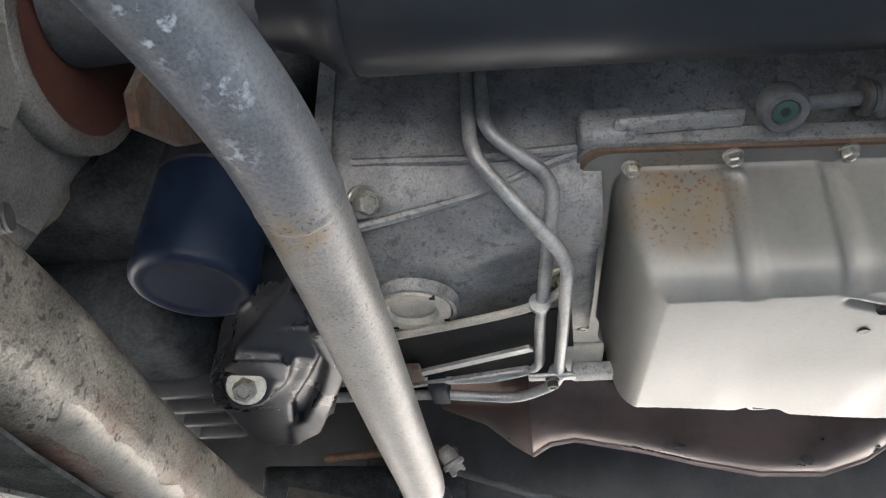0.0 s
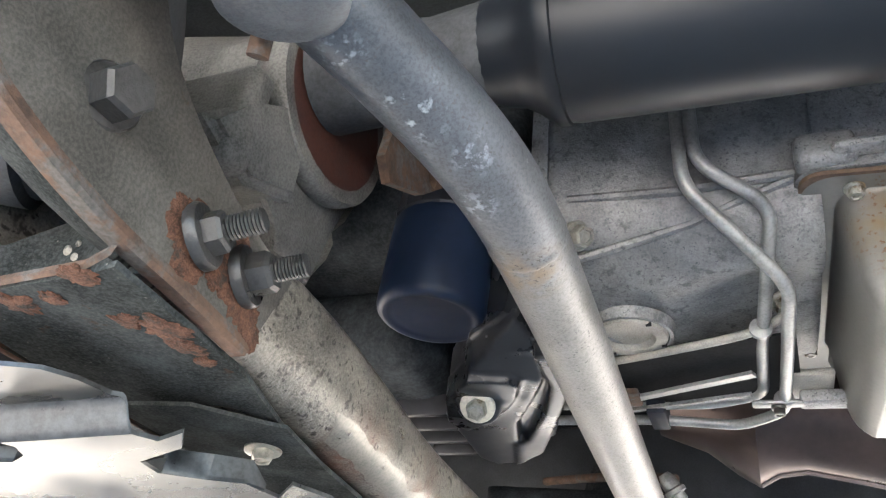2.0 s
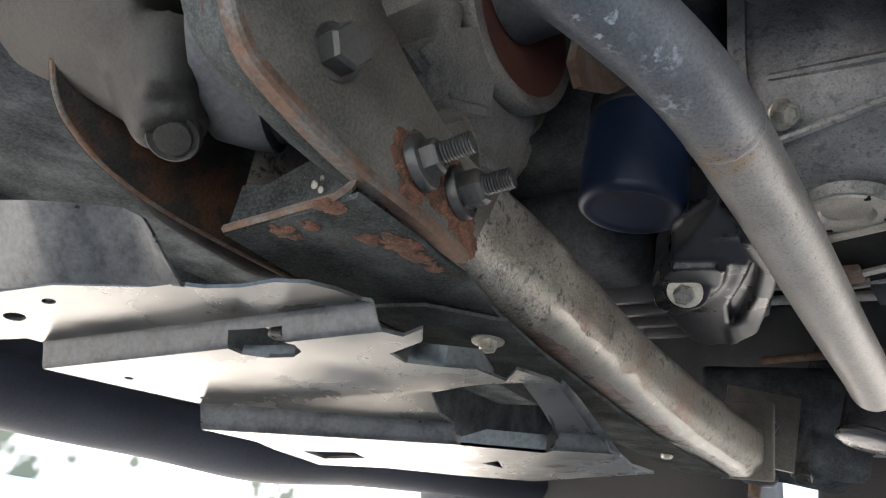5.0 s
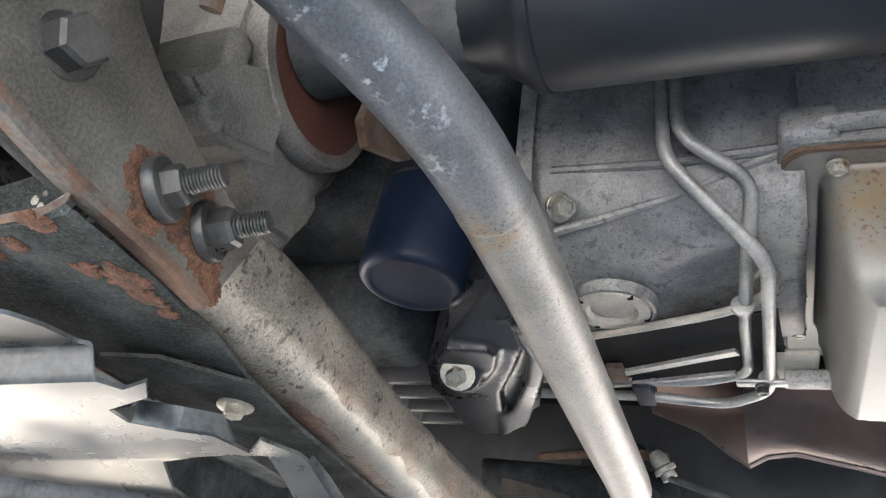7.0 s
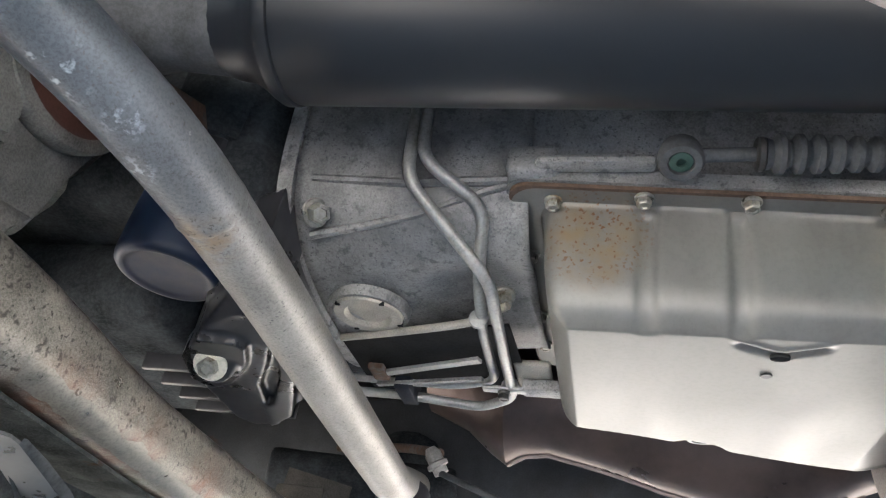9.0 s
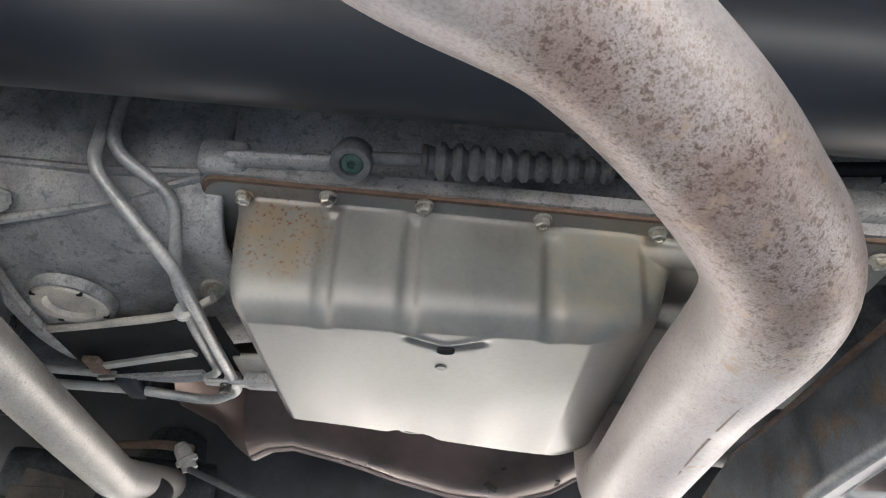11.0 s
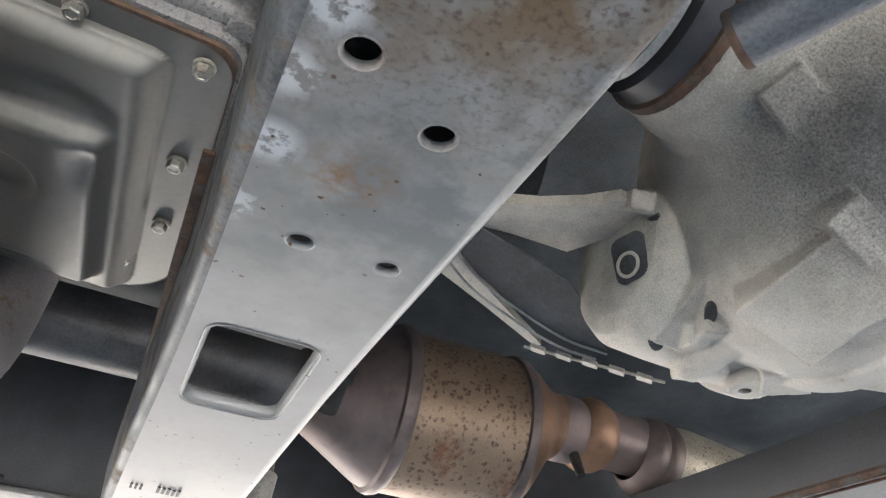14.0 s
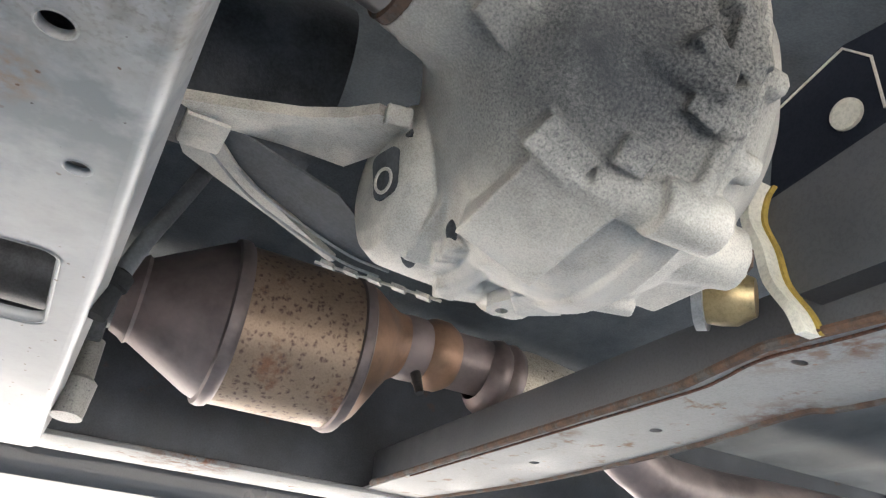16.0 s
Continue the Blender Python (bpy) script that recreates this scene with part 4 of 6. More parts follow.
    # stamped code, too worn to read
    for i in range(5):
        part("code_bar", box((0.548 + 0.0042 * i, 0.752 + 0.003 * (i % 2), z_at(0.76) - 0.0012), (0.5505 + 0.0042 * i, 0.772, z_at(0.76) - 0.0004), 0), M_PLASTIC, t)
    for i in range(3):
        part("code_bar", box((0.526 + 0.004 * i, 0.756, z_at(0.76) - 0.0012), (0.528 + 0.004 * i, 0.772, z_at(0.76) - 0.0004), 0), M_PLASTIC, t)
    return t


gearbox_crossmember()


def gearbox_mount():
    t = thing("gearbox_mount", (0.55, 0.42, 0.53), "dark cast gearbox mount with a bolt above the crossmember", "mount")
    solids = [rod((0.530, 0.430, 0.56), (0.575, 0.418, 0.535), 0.026, 0.020), slab((0.04, 0.10, 0.02), (0.560, 0.47, 0.50), (25, 0, 10)), rod((0.550, 0.50, 0.47), (0.550, 0.50, 0.54), 0.025, 0.035)]
    cast_body("casting", solids, 0.0030, M_ENGINE, t, 4)
    hex_bolt(t, (0.561, 0.4115, 0.520), (-0.1, -0.7, -0.7), 0.014, 0.009, 0.010, 0.002, mat_=M_BOLT, turn=0.3)
    part("bush", turned([(0, 0.010), (0.0, 0.017), (0.012, 0.018), (0.014, 0.014)], (0.550, 0.46, 0.468), (0.0, -0.4, -0.9), 24), M_RUST_EDGE, t, "rusty mount bush")
    return t


gearbox_mount()


def stub_tube():
    for at, d, m_, lab in (((0.4985, 0.1835, 0.3705), (0.60, -0.62, 0.51), M_RUST_EDGE, "short rusty tube end under the crossmember"), ((0.654, 0.190, 0.392), (0.40, -0.91, 0.05), M_PIPE1, "short scuffed tube end with a rusty lip")):
        t = thing("stub_tube", at, lab, "tube", "tube ends beside the crossmember")
        part("tube", turned([(0.003, 0.0085), (0, 0.0090), (0, 0.0098), (0.003, 0.0102), (0.16, 0.0102), (0.16, 0.0085)], at, d, 28), m_, t)
        part("cut_lip", turned([(0.0, 0.0086), (-0.0008, 0.0090), (-0.0008, 0.0100), (0.0008, 0.0105), (0.002, 0.0103)], at, d, 28, cap=False), M_RUST_EDGE, t, "rusty cut lip")


# ---------------------------------------------------------------- transfer case
def transfer_case():
    t = thing("transfer_case", (0.82, 0.3, 0.4), "pale cast alloy transfer case with ribs, lugs and grey dust", "transfer case")
    cy, cz = 0.315, 0.50
    prof = [(0.714, 0.061, 0.266, 0.533), (0.733, 0.063, 0.268, 0.532), (0.748, 0.065, 0.271, 0.530), (0.757, 0.071, 0.277, 0.526), (0.766, 0.081, 0.286, 0.519), (0.776, 0.093, 0.297, 0.511), (0.788, 0.102, 0.307, 0.505), (0.809, 0.111, cy, cz), (0.834, 0.116, cy, cz), (0.856, 0.118, cy, cz),
            (0.857, 0.121, cy, cz), (0.874, 0.122, cy, cz), (0.875, 0.116, cy, cz), (0.90, 0.105, cy, cz), (0.93, 0.08, cy, cz), (0.945, 0.05, cy, cz)]
    solids = [turned_rows([(x, y, z, r) for x, r, y, z in prof], 72)]

    def on(ang, r, x):
        """a point at an angle below the axis: 0 straight down, plus towards the far side."""
        a = radians(ang)
        return V(x, cy + r * math.sin(a), cz - r * math.cos(a))
    # second shaft's lobe, blunt at the front
    solids.append(turned_rows([(0.754, 0.392, 0.464, 0.026), (0.757, 0.393, 0.463, 0.040), (0.763, 0.395, 0.461, 0.048), (0.774, 0.397, 0.460, 0.0525), (0.80, 0.397, 0.460, 0.054), (0.856, 0.396, 0.460, 0.056), (0.858, 0.396, 0.460, 0.061), (0.876, 0.396, 0.460, 0.061)], 48))
    solids += [slab((0.09, 0.10, 0.05), (0.822, 0.352, 0.446), (-22, 0, 0))]
    # bolts behind the flange, square boss on the neck, notch block, neck collar
    for ang, r in ((-70, 0.114), (-48, 0.115)):
        solids.append(rod(on(ang, r, 0.872), on(ang, r, 0.888), 0.008))
    solids += [slab((0.030, 0.024, 0.030), (0.758, 0.250, 0.4740), (-20, 24, 14)), slab((0.016, 0.012, 0.012), (0.748, 0.354, 0.4745), (28, 0, -12)),
               turned([(0.0, 0.0635), (0.012, 0.0655), (0.014, 0.062)], (0.728, 0.268, 0.532), (1, 0, 0), 48)]
    # raised pad, its worn upper corners, and the arm with its pin and rib
    solids += [slab((0.050, 0.068, 0.030), on(-13, 0.0985, 0.806), (-13, 20, 0)), slab((0.032, 0.020, 0.026), on(-33, 0.100, 0.792), (-33, 20, 10)), slab((0.018, 0.016, 0.024), on(-40, 0.110, 0.822), (-40, 10, 0)),
               rod(on(-29, 0.109, 0.812), on(-33, 0.124, 0.872), 0.0120), rod(on(-32, 0.121, 0.842), on(-33, 0.125, 0.878), 0.0155)]
    rib = [V(0.843, 0.258, 0.403), V(0.846, 0.275, 0.400), V(0.850, 0.296, 0.3985), V(0.850, 0.316, 0.3990), V(0.840, 0.334, 0.4015)]
    solids += [rod(p, q, 0.0092) for p, q in zip(rib, rib[1:])] + [rod(p + V(0.008, 0.002, 0.004), q + V(0.008, 0.002, 0.004), 0.005) for p, q in zip(rib, rib[1:])]
    # lower lug with a step, pocket wall beside it
    solids += [rod((0.818, 0.408, 0.4085), (0.815, 0.334, 0.4105), 0.0120, 0.0130), slab((0.030, 0.022, 0.030), (0.822, 0.400, 0.414), (8, 0, -20)), slab((0.014, 0.030, 0.022), (0.800, 0.380, 0.4145), (14, 0, -25)),
               slab((0.012, 0.018, 0.016), (0.796, 0.362, 0.4100), (10, 0, -20)), slab((0.03, 0.03, 0.03), (0.862, 0.372, 0.408), (0, 0, -40))]
    # drain block and boss
    solids += [box((0.862, 0.298, 0.3985), (0.930, 0.343, 0.45), 0), rod((0.866, 0.305, 0.4160), (0.940, 0.288, 0.4165), 0.0225, 0.0190), rod((0.870, 0.345, 0.394), (0.905, 0.335, 0.392), 0.008, 0.006)]
    # worn clamp ribs on the near side
    solids += [rod(on(-63, 0.104, 0.812), on(-62, 0.124, 0.850), 0.009, 0.011), slab((0.020, 0.022, 0.016), on(-57, 0.117, 0.846), (-57, 20, 0)), slab((0.018, 0.03, 0.014), on(-72, 0.119, 0.855), (-72, 10, 0)),
               slab((0.022, 0.014, 0.018), on(-67, 0.118, 0.836), (-67, 30, 15)), slab((0.016, 0.022, 0.022), on(-84, 0.118, 0.850), (-84, 10, 0)), slab((0.03, 0.018, 0.02), on(-100, 0.116, 0.848), (-100, 10, 0))]
    rnd = random.Random(11)
    arc = [on(-36 - 4 * k, 0.1195 + 0.004 * rnd.random(), 0.858 + 0.006 * rnd.random()) for k in range(20)]
    solids += [rod(p, q, 0.0045 + 0.0035 * rnd.random()) for p, q in zip(arc, arc[1:])]
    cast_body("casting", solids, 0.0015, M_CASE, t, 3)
    n = V(-0.95, -0.24, -0.20).normalized()
    u, w = n.cross(V(0, 0, 1)).normalized(), n.cross(n.cross(V(0, 0, 1))).normalized()
    o = V(0.7555, 0.3740, 0.4480)
    # dark pad sits proud of the lobe and paints the pocket's shade
    part("pocket_shade", loft([[o + n * h + (u * a * q + w * c * q) for a, c in round_rect(-0.012, -0.015, 0.012, 0.015, 0.006, 4)] for q, h in ((1.0, -0.004), (1.0, 0.0030), (0.92, 0.0034), (0.1, 0.0030))]), M_DARK, t, "dark pad for the shade in a recessed pocket")
    part("pocket_seat", turned([(0.0032, 0.0085), (0.0042, 0.0080), (0.0042, 0.0066), (0.0034, 0.0062)], o + w * 0.004 + u * 0.002, n, 24, cap=False), M_CASE, t)
    # dark ovals on the lobe's underside, standing for shade in its cast slots
    for cx, cy_, cz_, w, d in ((0.779, 0.386, 0.4095, 0.012, (-0.35, -0.25, -0.9)), (0.789, 0.352, 0.4105, 0.008, (-0.5, -0.5, -0.8))):
        part("slot_shade", loft([[V(cx, cy_, cz_) + V(*d).normalized() * h + (V(0.5, 0.8, -0.4).normalized() * math.cos(a) * w + V(*d).normalized().cross(V(0.5, 0.8, -0.4).normalized()) * math.sin(a) * w * 0.45) * q for a in [2 * math.pi * k / 24 for k in range(24)]] for q, h in ((1.0, -0.004), (1.0, 0.0012), (0.9, 0.0016), (0.1, 0.0010))]), M_DARK, t, "dark oval for the shade in a cast slot")
    for i in range(7):
        part("cast_mark", slab((0.0022, 0.0055, 0.0016), (0.7560 + 0.0004 * i, 0.350 + 0.0030 * i, 0.4640 + 0.0010 * i), (20, 70, 0)), M_DARK, t)
    part("eye", plate([(0.842, 0.398), (0.846, 0.404), (0.852, 0.406), (0.858, 0.404), (0.884, 0.372), (0.885, 0.362), (0.880, 0.355), (0.868, 0.352), (0.846, 0.380), (0.842, 0.390)], [ring_pts(0.8525, 0.3965, 0.0042, 16)], 0.014, lambda u, v: V(u, v, 0.3958)), M_CASE, t)
    part("drain_plug", turned([(0, 0.010), (0.008, 0.010), (0.009, 0.008)], (0.9395, 0.288, 0.4165), (0.074, -0.017, 0.0005), 6), M_RUST_EDGE, t, "rusty hexagon plug")
    part("output_seal", turned([(0.706, 0.052), (0.708, 0.0595), (0.716, 0.0605)], (0, 0.266, 0.533), (1, 0, 0), 48), M_RUST_EDGE, t)
    part("dust_ring", turned([(0.690, 0.040), (0.694, 0.055), (0.708, 0.057)], (0, 0.266, 0.533), (1, 0, 0), 48), M_BLACK, t)
    part("bright_ring", turned([(0.684, 0.040), (0.685, 0.0505), (0.690, 0.051), (0.691, 0.040)], (0, 0.266, 0.533), (1, 0, 0), 48), M_LINE, t)
    part("joint_cup", turned([(0.600, 0.025), (0.603, 0.040), (0.618, 0.042), (0.624, 0.030), (0.632, 0.044), (0.648, 0.046), (0.654, 0.034), (0.664, 0.048), (0.680, 0.049), (0.684, 0.036)], (0, 0.266, 0.533), (1, 0, 0), 40), M_BLACK, t)
    # web of the adaptor towards the gearbox
    web = [(0.630, 0.418), (0.665, 0.404), (0.70, 0.388), (0.722, 0.372), (0.736, 0.356), (0.757, 0.358), (0.757, 0.39), (0.742, 0.424), (0.70, 0.425), (0.655, 0.432)]
    part("adaptor_web", plate(web, (), 0.008, lambda u, v: V(u, v, 0.4755 + 0.06 * (v - 0.40))), M_CASE, t)
    return t


def shield_sheet():
    t = thing("heat_shield", (0.75, 0.5, 0.46), "dark thin heat shield sheet with bright curled edge", "heat shield")

    sheet = [(0.655, 0.430), (0.742, 0.424), (0.757, 0.432), (0.775, 0.452), (0.80, 0.462), (0.775, 0.474), (0.74, 0.476), (0.70, 0.470), (0.672, 0.456)]
    part("sheet", plate(sheet, (), 0.0015, lambda u, v: V(u, v, 0.482 - 0.33 * (u - 0.66))), M_DARK, t)
    line = catmull([(0.665, 0.452, 0.4795), (0.70, 0.472, 0.468), (0.74, 0.478, 0.455), (0.775, 0.476, 0.443), (0.80, 0.464, 0.434)], 8)
    part("edge", tube(line, 0.0011, 6), M_LINE, t)
    part("edge", tube([p + V(-0.004, 0.008, -0.002) for p in line], 0.0011, 6), M_LINE, t)
    part("ledge", plate([(0.640, 0.462), (0.660, 0.440), (0.672, 0.452), (0.690, 0.468), (0.735, 0.492), (0.775, 0.512), (0.772, 0.517), (0.720, 0.500), (0.672, 0.486), (0.648, 0.478)], (), 0.006, lambda u, v: V(u, v, 0.4795 - 0.20 * (u - 0.65))), M_CASE, t, "pale cast ledge")
    part("bead", box((0.640, 0.425, 0.474), (0.668, 0.460, 0.484), 0.003), M_CASE, t)
    for i in range(5):
        part("clip", slab((0.011, 0.007, 0.003), (0.768 + 0.0145 * i, 0.504 - 0.0115 * i, 0.4455 - 0.0062 * i), (0, 22, -38)), M_CASE, t)
    part("wire", tube([(0.760, 0.511, 0.4485), (0.836, 0.449, 0.4165)], 0.0012, 6), M_CASE, t)


shield_sheet()


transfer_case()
stub_tube()


# ---------------------------------------------------------------- exhaust on the far side
def catalyst():
    t = thing("catalytic_converter", (0.83, 0.80, 0.41), "heat-stained catalytic converter with spotted brown shell", "catalytic converter")
    o, ax = V(0, 0.80, 0.495), V(1, 0, 0)

    def seg_(name, prof, mat_, label=""):
        return part(name, turned(prof, o, ax, 48, cap=False), mat_, t, label)
    seg_("inlet_cone", [(0.648, 0.0375), (0.658, 0.042), (0.664, 0.047), (0.668, 0.045), (0.735, 0.082), (0.748, 0.087)], M_CAT)
    seg_("front_seam", [(0.744, 0.086), (0.746, 0.0905), (0.752, 0.092), (0.758, 0.0905), (0.762, 0.086)], M_CAT)
    seg_("shell", [(0.760, 0.0872), (0.885, 0.0872)], M_CATSPOT, "tan shell with dark heat spots")
    seg_("rear_seam", [(0.884, 0.086), (0.886, 0.0905), (0.892, 0.092), (0.897, 0.0905), (0.90, 0.085)], M_CAT)
    part("outlet_cone", turned_rows([(0.898, 0.80, 0.495, 0.086), (0.912, 0.80, 0.499, 0.079), (0.936, 0.80, 0.511, 0.055), (0.950, 0.80, 0.518, 0.043), (0.964, 0.80, 0.5225, 0.038)], 48, cap=False), M_CATWARM, t, "orange heat-tinted cone")
    o, ax = V(0, 0.80, 0.5225), V(1, 0, 0)
    seg_("collar", [(0.960, 0.037), (0.966, 0.0395), (0.972, 0.040), (0.988, 0.0395), (0.994, 0.037)], M_CAT)
    seg_("heat_tinted_collar", [(0.993, 0.037), (0.999, 0.0425), (1.005, 0.0445), (1.020, 0.044), (1.028, 0.040), (1.034, 0.036)], M_CATWARM, "orange heat-tinted collar")
    seg_("outlet_pipe", [(1.032, 0.0362), (1.084, 0.0362)], M_CAT)
    # the flexible joint sags a little behind the pipe
    o, ax = V(1.074, 0.80, 0.516), V(1, 0, -0.14)
    seg_("flex_ring", [(0.0, 0.036), (0.006, 0.043), (0.012, 0.0475), (0.018, 0.0495), (0.024, 0.0475), (0.027, 0.0455), (0.031, 0.049), (0.037, 0.051), (0.043, 0.0490), (0.048, 0.047)], M_CAT)
    seg_("flex_pipe", [(0.046, 0.047), (0.056, 0.050), (0.070, 0.052), (0.150, 0.052), (0.172, 0.048), (0.18, 0.039)], M_BRAID, "woven steel flex sleeve")
    part("tail_pipe", tube(catmull([(1.245, 0.80, 0.491), (1.28, 0.80, 0.482), (1.34, 0.80, 0.447), (1.42, 0.80, 0.428), (1.7, 0.80, 0.435), (2.4, 0.80, 0.45)], 8), 0.037, 32), M_CAT, t)
    # oxygen sensor under the outlet
    part("sensor_boss", rod((0.982, 0.785, 0.490), (0.986, 0.775, 0.462), 0.007, 0.005, 16), M_BOLT_DARK, t)
    return t


catalyst()


def front_catalyst():
    t = thing("heat_shielded_pipe", (0.2, 0.78, 0.42), "browned heat-shielded exhaust front pipe with a pinched seam", "exhaust pipe")
    rows = [(-0.10, 0.80, 0.545, 0.05), (-0.05, 0.79, 0.53, 0.058), (-0.02, 0.785, 0.512, 0.066), (0.0, 0.783, 0.505, 0.072), (0.018, 0.785, 0.51, 0.066), (0.045, 0.785, 0.512, 0.064), (0.08, 0.785, 0.507, 0.066), (0.10, 0.785, 0.503, 0.066),
            (0.125, 0.785, 0.497, 0.066), (0.165, 0.785, 0.487, 0.067), (0.225, 0.785, 0.475, 0.068), (0.285, 0.785, 0.473, 0.068), (0.33, 0.785, 0.48, 0.062), (0.36, 0.785, 0.49, 0.055), (0.39, 0.79, 0.493, 0.045)]
    part("shield", turned_rows(rows, 40), M_HEAT, t)
    part("seam", tube([(x, y, z - r) for x, y, z, r in rows[3:14]], 0.003, 8), M_CAT, t)
    part("link_pipe", turned_rows([(0.38, 0.79, 0.497, 0.036), (0.50, 0.80, 0.500, 0.036), (0.655, 0.80, 0.495, 0.036)], 32), M_SOOT, t, "sooty grey link pipe")
    part("clamp_flange", turned_rows([(0.384, 0.79, 0.497, 0.042), (0.384, 0.79, 0.497, 0.052), (0.394, 0.79, 0.497, 0.052), (0.394, 0.79, 0.497, 0.042)], 32), M_SOOT, t)
    hex_bolt(t, (0.335, 0.77, 0.43), (0, -0.3, -1), 0.010, 0.006, 0.007, mat_=M_BOLT_DARK)
    return t


front_catalyst()


# ---------------------------------------------------------------- frame rails and rear crossmember
def far_frame():
    t = thing("frame_rail", (0.5, 1.1, 0.38), "dark chassis rail with rust patches and pale lower edge", "chassis rail")
    part("web", box((-0.6, 1.06, 0.40), (2.6, 1.13, 0.60), 0.008), M_CHASSIS, t)
    # added dark panel that blocks a bright gap past the far rail
    part("gap_panel", box((-1.0, 1.10, 0.56), (0.1, 1.12, 0.80), 0.004), M_DARK, t)
    part("lower_flange", box((-0.6, 1.04, 0.392), (2.6, 1.135, 0.399), 0.002), M_RAIL, t)
    t2 = thing("frame_rail", (0.5, -0.12, 0.5), "dark chassis rail with rust patches and pale lower edge", "chassis rail")
    part("web", box((-0.6, -0.36, 0.53), (2.6, -0.28, 0.66), 0.008), M_FRAME, t2)


far_frame()


def rear_crossmember():
    t = thing("rear_crossmember", (1.09, 0.5, 0.4), "weathered grey crossmember with rusty flange edges", "crossmember")
    part("web", box((1.055, -0.2, 0.402), (1.16, 1.05, 0.455), 0.006), M_GREYPANEL, t)
    outer = [(1.035, -0.2), (1.17, -0.2), (1.168, 0.35), (1.15, 0.41), (1.172, 0.56), (1.17, 0.81), (1.13, 1.05), (1.045, 1.05), (1.04, 0.43), (1.022, 0.337), (1.034, 0.26)]
    holes = [ring_pts(1.0588, 0.3388, 0.0075, 16, 0.0045), ring_pts(1.08, 0.285, 0.005, 12), ring_pts(1.11, 0.53, 0.006, 12), ring_pts(1.11, 0.72, 0.006, 12)]
    part("bottom_flange", plate(outer, holes, 0.004, lambda u, v: V(u, v, 0.397)), M_RAIL, t)
    part("rusty_edge", tube([(1.037, 1.0, 0.399), (1.04, 0.43, 0.3985), (1.022, 0.337, 0.3985), (1.034, 0.26, 0.3985), (1.037, -0.1, 0.3985)], 0.004, 8), M_RUST_EDGE, t)
    rows = [(1.046, 0.90), (1.049, 0.60), (1.051, 0.435), (1.046, 0.395), (1.035, 0.345), (1.044, 0.262), (1.047, 0.0)]
    part("weld_seam", tube(catmull([(x, y, 0.3968) for x, y in rows], 6), 0.0016, 6), M_RUST, t, "flaking rusty seam")
    part("folded_edge", tube(catmull([(1.166, -0.1, 0.398), (1.166, 0.34, 0.398), (1.150, 0.41, 0.398), (1.170, 0.56, 0.398), (1.168, 0.81, 0.398), (1.13, 1.04, 0.398)], 6), 0.0045, 8), M_RUST_EDGE, t)


rear_crossmember()


